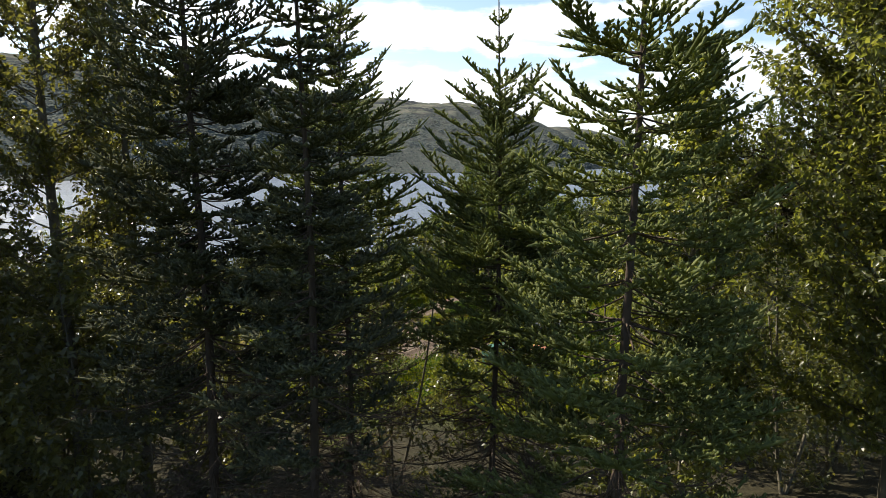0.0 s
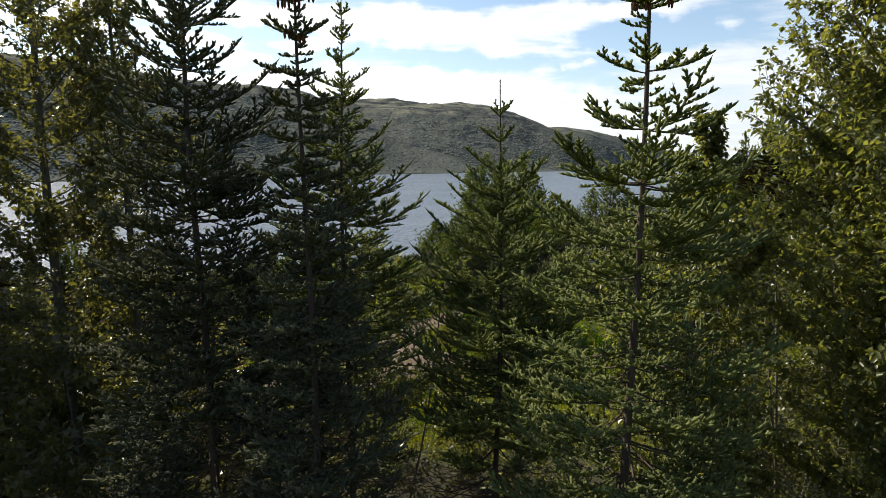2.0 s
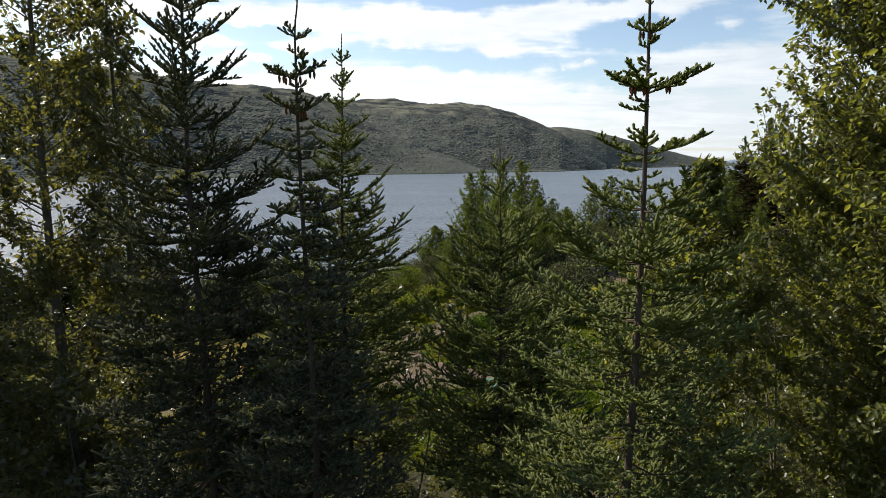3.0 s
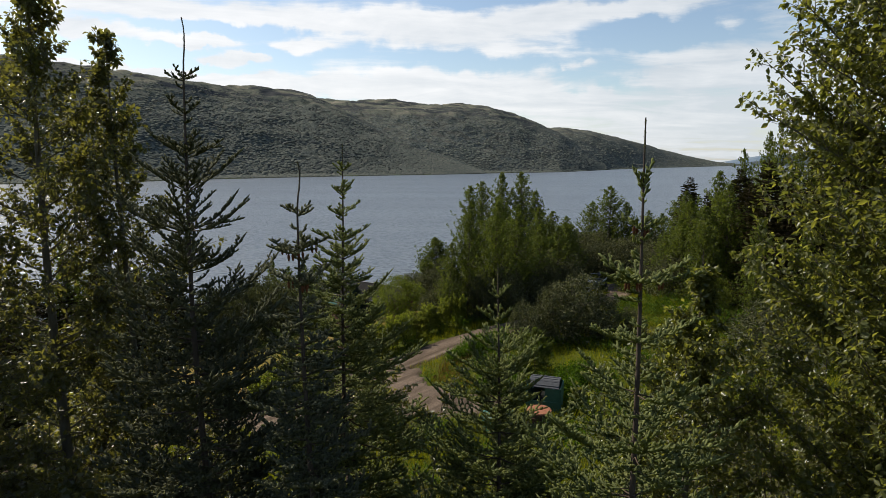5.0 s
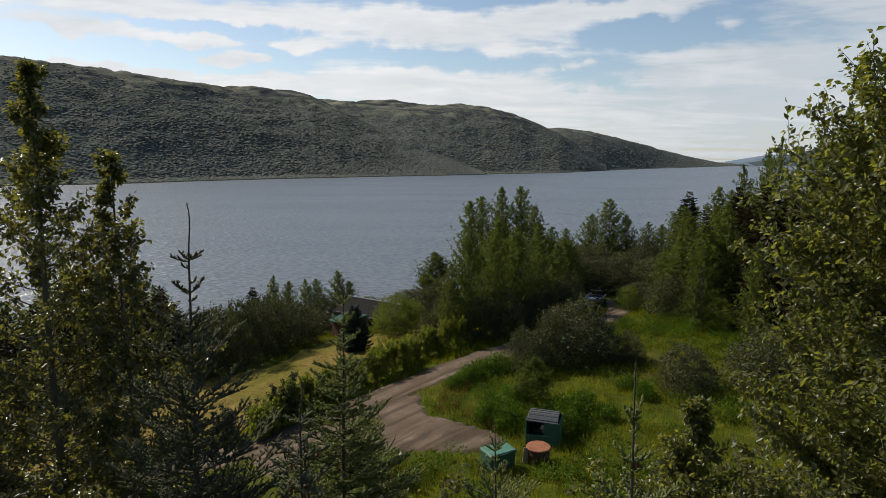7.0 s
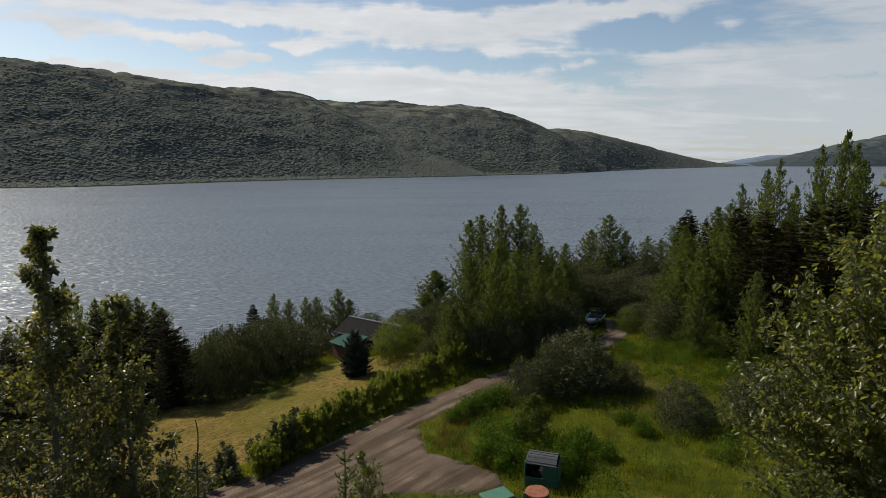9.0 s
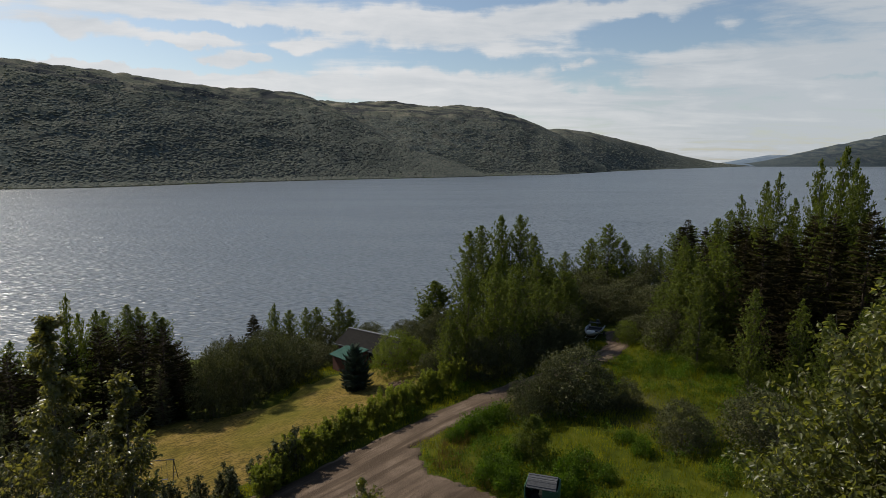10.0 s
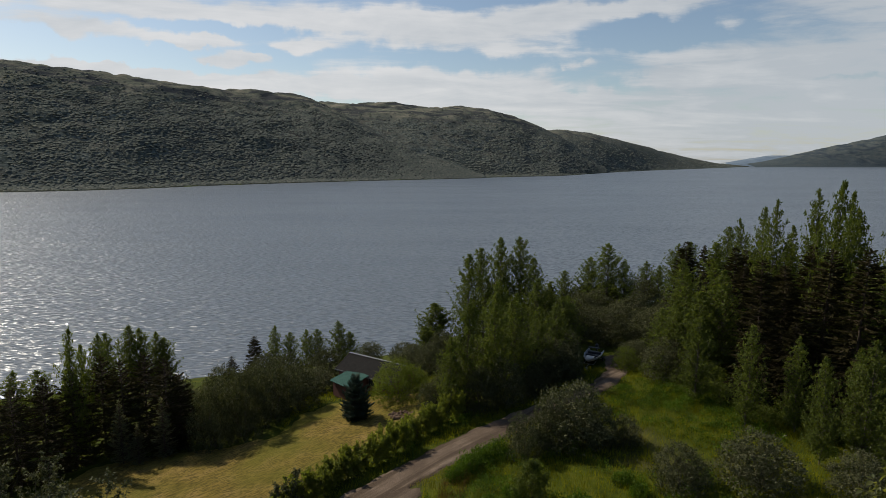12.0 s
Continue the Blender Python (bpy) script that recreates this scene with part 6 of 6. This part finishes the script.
def refuse_hut():
    thing = tagged(new("refuse_hut"), "dark green wooden refuse hut with a felt roof", "hut")
    w, d, h = 1.75, 1.35, 1.25
    part("back_panel", box((w, 0.05, h), (0, d / 2, h / 2)), green_paint, thing)
    part("side_panel", box((0.05, d - 0.05, h), (-w / 2 + 0.025, 0, h / 2)), green_paint, thing)
    part("side_panel", box((0.05, d - 0.05, h), (w / 2 - 0.025, 0, h / 2)), green_paint, thing)
    part("front_panel", box((w - 0.1, 0.05, 0.55), (0, -d / 2 + 0.03, 0.275)), green_paint, thing)
    part("front_panel", box((0.75, 0.05, 0.68), (0.45, -d / 2 + 0.03, 0.90)), green_paint, thing)
    # the hut's dark opening: floor and filling block coloured near-black for its shade
    part("floor_panel", box((w - 0.1, d - 0.1, 0.05), (0, 0, 0.10)), inside_mat, thing)
    part("bin_bag", box((0.9, 0.8, 0.55), (-0.2, 0.05, 0.42), 0.16), inside_mat, thing, "near-black block filling the hut's shaded opening")
    # three faceted roof boards over each other, and sloping green gable ends
    for k, (y, z, tilt, depth) in enumerate(((-0.46, 1.36, 32, 0.50), (0.0, 1.50, 4, 0.52), (0.46, 1.38, -30, 0.50))):
        part("roof_board", box((w - 0.20, depth, 0.05), (0, y, z), 0.012, turn=Matrix.Rotation(radians(tilt), 4, "X")), felt_mat, thing, "grey roofing felt board")
        for b in range(2):
            part("batten", box((w - 0.24, 0.035, 0.03), (0, y + (b - 0.5) * 0.24, z + 0.035 - math.sin(radians(tilt)) * -(b - 0.5) * 0.24), 0.006, turn=Matrix.Rotation(radians(tilt), 4, "X")), felt_mat, thing)
    for sx in (-1, 1):
        bm = extrude_profile([(-0.70, 1.22), (0.70, 1.22), (0.66, 1.28), (0.25, 1.48), (-0.25, 1.48), (-0.66, 1.28)], 0.06)
        bmesh.ops.transform(bm, matrix=Matrix.Translation((sx * (w / 2 - 0.05), 0, 0)) @ Matrix.Rotation(radians(-14 * sx), 4, "Y") @ Matrix.Translation((0, 0, 0)), verts=bm.verts)
        # the right gable gets the lighter green, the left one the darker
        part("gable", bm, mint_paint if sx > 0 else green_paint, thing)
    thing.matrix_world = pose(5.55, 30.9, float(ground_z(5.55, 30.9)) - 0.03, 0, 0, -18)
    thing.scale = (1.06, 1.06, 1.12)
    return thing


def dumpster():
    thing = tagged(new("dumpster"), "green steel rubbish container with a faded lid", "rubbish container")
    bm = extrude_profile([(-0.42, 0.14), (0.42, 0.14), (0.52, 0.98), (-0.52, 0.98)], 1.45)
    bmesh.ops.bevel(bm, geom=bm.edges[:], offset=0.02, segments=1, affect="EDGES")
    part("body", bm, green_paint, thing)
    part("rim", box((1.54, 1.12, 0.05), (0, 0, 0.995), 0.015), green_paint, thing)
    lid = part("lid", box((1.50, 1.06, 0.05), (0, 0.0, 1.055), 0.02), mint_paint, thing, "faded mint green lid")
    for sx in (-0.45, 0, 0.45):
        part("lid_rib", box((0.04, 0.98, 0.02), (sx, 0, 1.088), 0.006), mint_paint, lid)
    part("handle", box((0.5, 0.03, 0.03), (0, -0.555, 1.02), 0.008), steel_mat, thing)
    for sx in (-0.6, 0.6):
        for sy in (-0.32, 0.32):
            bm = bmesh.new()
            bmesh.ops.create_cone(bm, cap_ends=True, segments=14, radius1=0.085, radius2=0.085, depth=0.05)
            bmesh.ops.transform(bm, matrix=Matrix.Translation((sx, sy, 0.085)) @ Matrix.Rotation(radians(90), 4, "Y"), verts=bm.verts)
            part("wheel", bm, rubber_mat, thing)
    thing.matrix_world = pose(2.7, 27.8, float(ground_z(2.7, 27.8)) - 0.02, 0, 0, 28)
    return thing


def round_tank():
    thing = tagged(new("round_tank"), "round rusty steel tank with an orange-rust lid", "tank")
    bm = bmesh.new()
    bmesh.ops.create_cone(bm, cap_ends=True, segments=36, radius1=0.56, radius2=0.56, depth=0.85)
    bmesh.ops.translate(bm, vec=(0, 0, 0.425), verts=bm.verts)
    part("drum", bm, dark_rust_mat, thing)
    for z in (0.28, 0.58):
        bm = bmesh.new()
        bmesh.ops.create_cone(bm, cap_ends=True, segments=36, radius1=0.58, radius2=0.58, depth=0.03)
        bmesh.ops.translate(bm, vec=(0, 0, z), verts=bm.verts)
        part("hoop", bm, dark_rust_mat, thing)
    bm = bmesh.new()
    bmesh.ops.create_cone(bm, cap_ends=True, segments=36, radius1=0.63, radius2=0.60, depth=0.05)
    bmesh.ops.translate(bm, vec=(0, 0, 0.88), verts=bm.verts)
    part("lid", bm, rust_mat, thing, "flat orange-rust lid")
    part("plank", box((0.30, 0.05, 0.86), (-0.66, -0.12, 0.44), 0.01, turn=Matrix.Rotation(radians(5), 4, "Y")), board_mat, thing, "pale weathered board leaning on it")
    thing.matrix_world = pose(4.85, 28.5, float(ground_z(4.85, 28.5)) - 0.02)
    return thing


refuse_hut()
dumpster()
round_tank()


# ---------------------------------------------------------------- cabin and boat
def cabin():
    """Long low cabin; local x runs along the ridge, -y faces the lawn."""
    thing = tagged(new("cabin"), "low dark cabin with a grey sheet roof", "cabin")
    L, W, eave, ridge = 8.4, 5.0, 1.9, 3.15
    for sy in (-1, 1):
        part("wall", box((L - 0.5, 0.14, eave), (0, sy * (W / 2 - 0.45), eave / 2), 0.01), red_wood_mat, thing)
    for sx in (-1, 1):
        bm = bmesh.new()
        prof = [(-W / 2 + 0.45, 0), (W / 2 - 0.45, 0), (W / 2 - 0.45, eave), (0, ridge - 0.16), (-W / 2 + 0.45, eave)]
        bm = extrude_profile(prof, 0.14)
        bmesh.ops.translate(bm, vec=(sx * (L / 2 - 0.32), 0, 0), verts=bm.verts)
        part("gable_wall", bm, red_wood_mat, thing)
    slope = math.atan2(ridge - eave, W / 2)
    run = math.hypot(W / 2, ridge - eave) + 0.08
    for sy in (-1, 1):
        roof = part("roof", box((L, run, 0.08), (0, sy * W / 4, (eave + ridge) / 2), 0.01, turn=Matrix.Rotation(-sy * slope, 4, "X")), roof_mat, thing, "dark grey ribbed roof sheet")
        for k in range(21):
            x = -L / 2 + 0.2 + k * (L - 0.4) / 20
            part("rib", box((0.03, run - 0.06, 0.016), (x, sy * (W / 4 + 0.02), (eave + ridge) / 2 + 0.055), 0.006, turn=Matrix.Rotation(-sy * slope, 4, "X")), roof_mat, roof)
        part("fascia", box((L + 0.04, 0.04, 0.14), (0, sy * (W / 2 + 0.05), eave - 0.04), 0.008), roof_trim_mat, thing, "pale fascia board")
    part("ridge_cap", box((L + 0.02, 0.26, 0.05), (0, 0, ridge + 0.055), 0.012), roof_trim_mat, thing, "pale metal ridge cap")
    for x in (1.2, 3.0):
        win = part("window", box((1.1, 0.06, 0.9), (x, -W / 2 + 0.37, 1.25), 0.01), roof_trim_mat, thing, "pale window frame")
        part("pane", box((0.98, 0.03, 0.78), (x, -W / 2 + 0.335, 1.25), 0.004), glass_mat, win)
    thing.matrix_world = pose(-7.7, 65.4, float(ground_z(-8.5, 63.5)) - 0.15, 0, 0, -34)
    return thing


def lean_to():
    thing = tagged(new("lean_to_shed"), "dark red wooden shed with a green roof", "shed")
    L, W, lo, hi = 3.3, 2.9, 1.75, 2.3
    part("front_wall", box((L - 0.5, 0.1, lo), (0, -W / 2 + 0.30, lo / 2), 0.01), red_wood_mat, thing)
    part("back_wall", box((L - 0.5, 0.1, hi - 0.08), (0, W / 2 - 0.12, (hi - 0.08) / 2), 0.01), red_wood_mat, thing)
    for sx in (-1, 1):
        prof = [(-W / 2 + 0.36, 0), (W / 2 - 0.18, 0), (W / 2 - 0.18, hi - 0.10), (-W / 2 + 0.36, lo + 0.05)]
        bm = extrude_profile(prof, 0.1)
        bmesh.ops.translate(bm, vec=(sx * (L / 2 - 0.3), 0, 0), verts=bm.verts)
        part("side_wall", bm, red_wood_mat, thing)
    a = math.atan2(hi - lo, W)
    roof = part("roof", box((L, math.hypot(W, hi - lo) + 0.1, 0.06), (0, 0, (hi + lo) / 2 + 0.05), 0.01, turn=Matrix.Rotation(a, 4, "X")), green_roof_mat, thing, "green corrugated roof sheet")
    for k in range(15):
        x = -L / 2 + 0.12 + k * (L - 0.24) / 14
        part("rib", box((0.05, W, 0.02), (x, 0, (hi + lo) / 2 + 0.088), 0.006, turn=Matrix.Rotation(a, 4, "X")), green_roof_mat, roof)
    part("door", box((0.85, 0.05, 1.62), (0.2, -W / 2 + 0.235, 0.84), 0.01), red_wood_mat, thing)
    thing.matrix_world = pose(-10.5, 63.0, float(ground_z(-10.5, 62)) - 0.12, 0, 0, -44)
    return thing


cabin()
lean_to()


def motorboat():
    """Open boat on a trailer; the bow points along -y."""
    thing = tagged(new("motorboat"), "grey and white open motorboat with a dark outboard", "boat")
    stations = [(-2.9, 0.04, 1.02, 0.86), (-2.2, 0.42, 0.98, 0.60), (-1.3, 0.76, 0.92, 0.42), (0.0, 1.0, 0.84, 0.34), (1.2, 1.0, 0.82, 0.34), (2.2, 0.95, 0.82, 0.36)]
    bm = bmesh.new()
    rings = []
    for y, w, top, keel in stations:
        pts = [(-w, top), (-w * 0.93, (top + keel) * 0.52), (-w * 0.55, keel + 0.07), (0, keel), (w * 0.55, keel + 0.07), (w * 0.93, (top + keel) * 0.52), (w, top)]
        inner = [(w * 0.86, top - 0.02), (w * 0.74, keel + 0.18), (-w * 0.74, keel + 0.18), (-w * 0.86, top - 0.02)]
        rings.append([bm.verts.new((x, y, z)) for x, z in pts + inner])
    for a, b in zip(rings, rings[1:]):
        for i in range(len(a)):
            j = (i + 1) % len(a)
            bm.faces.new((a[i], a[j], b[j], b[i]))
    bm.faces.new(rings[0])
    bm.faces.new(list(reversed(rings[-1])))
    bmesh.ops.recalc_face_normals(bm, faces=bm.faces[:])
    part("hull", bm, hull_mat, thing)
    part("foredeck", box((0.9, 0.9, 0.04), (0, -1.55, 0.975), 0.015), deck_mat, thing, "pale grey foredeck")
    part("windscreen", box((0.9, 0.03, 0.16), (0, -0.75, 1.00), 0.01, turn=Matrix.Rotation(radians(-40), 4, "X")), boat_dark_mat, thing)
    for y in (-0.1, 1.2):
        part("seat", box((1.5, 0.4, 0.28), (0, y, 0.66), 0.04), boat_dark_mat, thing)
    for sx in (-0.85, 0.85):
        for y in (0.5, 1.0):
            part("post", box((0.03, 0.03, 0.62), (sx * 0.9, y, 1.10), 0.008), boat_dark_mat, thing)
    part("canopy", box((1.30, 0.36, 0.05), (0, 0.75, 1.42), 0.02), boat_dark_mat, thing, "dark narrow canopy on thin posts")
    motor = part("outboard_motor", box((0.36, 0.5, 0.5), (0, 2.35, 1.15), 0.09), boat_dark_mat, thing)
    part("shaft", box((0.12, 0.2, 0.9), (0, 2.4, 0.55), 0.03), boat_dark_mat, motor)
    thing.matrix_world = pose(17.5, 66.6, float(ground_z(17.5, 66.4)) + 0.14, 0, 0, -26)
    trailer = tagged(new("boat_trailer"), "galvanised boat trailer with two black wheels", "trailer")
    for sx in (-0.55, 0.55):
        part("rail", box((0.07, 4.4, 0.09), (sx, 0.2, 0.42), 0.015), steel_mat, trailer)
        part("bunk", box((0.12, 2.6, 0.10), (sx, 0.6, 0.51), 0.02), boat_dark_mat, trailer)
    part("drawbar", box((0.08, 1.6, 0.08), (0, -2.7, 0.42), 0.015), steel_mat, trailer)
    for y in (-1.9, 0.9, 2.2):
        part("crossbar", box((1.2, 0.07, 0.07), (0, y, 0.40), 0.015), steel_mat, trailer)
    part("axle", box((2.0, 0.07, 0.07), (0, 0.9, 0.31), 0.015), steel_mat, trailer)
    for sx in (-1.05, 1.05):
        bm = bmesh.new()
        bmesh.ops.create_cone(bm, cap_ends=True, segments=24, radius1=0.30, radius2=0.30, depth=0.17)
        bmesh.ops.bevel(bm, geom=bm.edges[:], offset=0.02, segments=1, affect="EDGES")
        bmesh.ops.transform(bm, matrix=Matrix.Translation((sx, 0.9, 0.30)) @ Matrix.Rotation(radians(90), 4, "Y"), verts=bm.verts)
        part("wheel", bm, rubber_mat, trailer)
    part("jockey_wheel", box((0.08, 0.08, 0.42), (0.1, -3.3, 0.21), 0.02), steel_mat, trailer)
    trailer.matrix_world = pose(17.5, 66.6, float(ground_z(17.5, 66.4)), 0, 0, -26)


motorboat()


# ---------------------------------------------------------------- rubble heap on the lawn
def rubble():
    r = np.random.default_rng(77)
    heap = tagged(new("rubble_heap"), "low heap of brown rubble stones on the lawn", "stone heap")
    heap.location = (-4.0, 53.6, float(ground_z(-4.0, 53.6)))
    shapes = []
    for k in range(4):
        bm = bmesh.new()
        bmesh.ops.create_icosphere(bm, subdivisions=1, radius=1)
        for v in bm.verts:
            v.co *= 0.75 + 0.5 * r.random()
        me = bpy.data.meshes.new("stone")
        bm.to_mesh(me)
        bm.free()
        me.materials.append(stone_mat)
        shapes.append(me)
    for k in range(46):
        ob = new("stone", shapes[k % 4])
        ob.parent = heap
        d, a = 1.25 * math.sqrt(r.random()), r.random() * 6.28
        s = 0.10 + 0.13 * r.random()
        ob.location = (d * math.cos(a), d * math.sin(a) * 0.7, 0.10 + 0.22 * max(0, 1 - d / 1.2) * r.random())
        ob.scale = (s * 1.3, s, s * 0.7)
        ob.rotation_euler = (r.random(), r.random(), r.random() * 6)


rubble()


# ---------------------------------------------------------------- swing on the lawn
def swing():
    thing = tagged(new("swing_frame"), "thin dark metal swing frame on the lawn", "swing")

    def bar(a, b, r=0.028):
        V, F = tubes(np.array([[a, b]]), np.full((1, 2), r), 8)
        return V, F
    for sx in (-1.3, 1.3):
        for sy in (-0.75, 0.75):
            V, F = bar((sx, sy, -0.1), (sx * 0.95, 0, 1.9))
            piece("leg", V, F, boat_dark_mat, thing)
        V, F = bar((sx * 0.98, -0.42, 0.8), (sx * 0.98, 0.42, 0.8), 0.02)
        piece("brace", V, F, boat_dark_mat, thing)
    V, F = bar((-1.35, 0, 1.9), (1.35, 0, 1.9), 0.032)
    piece("crossbar", V, F, boat_dark_mat, thing)
    for x in (-0.6, 0.6):
        seat = part("seat", box((0.42, 0.16, 0.03), (x, 0, 0.45), 0.008), boat_dark_mat, thing)
        for dx in (-0.18, 0.18):
            V, F = bar((x + dx, 0, 0.45), (x + dx, 0, 1.9), 0.008)
            piece("rope", V, F, boat_dark_mat, seat)
    thing.matrix_world = pose(-20.2, 38.6, float(ground_z(-20.2, 38.6)), 0, 0, 10)


swing()
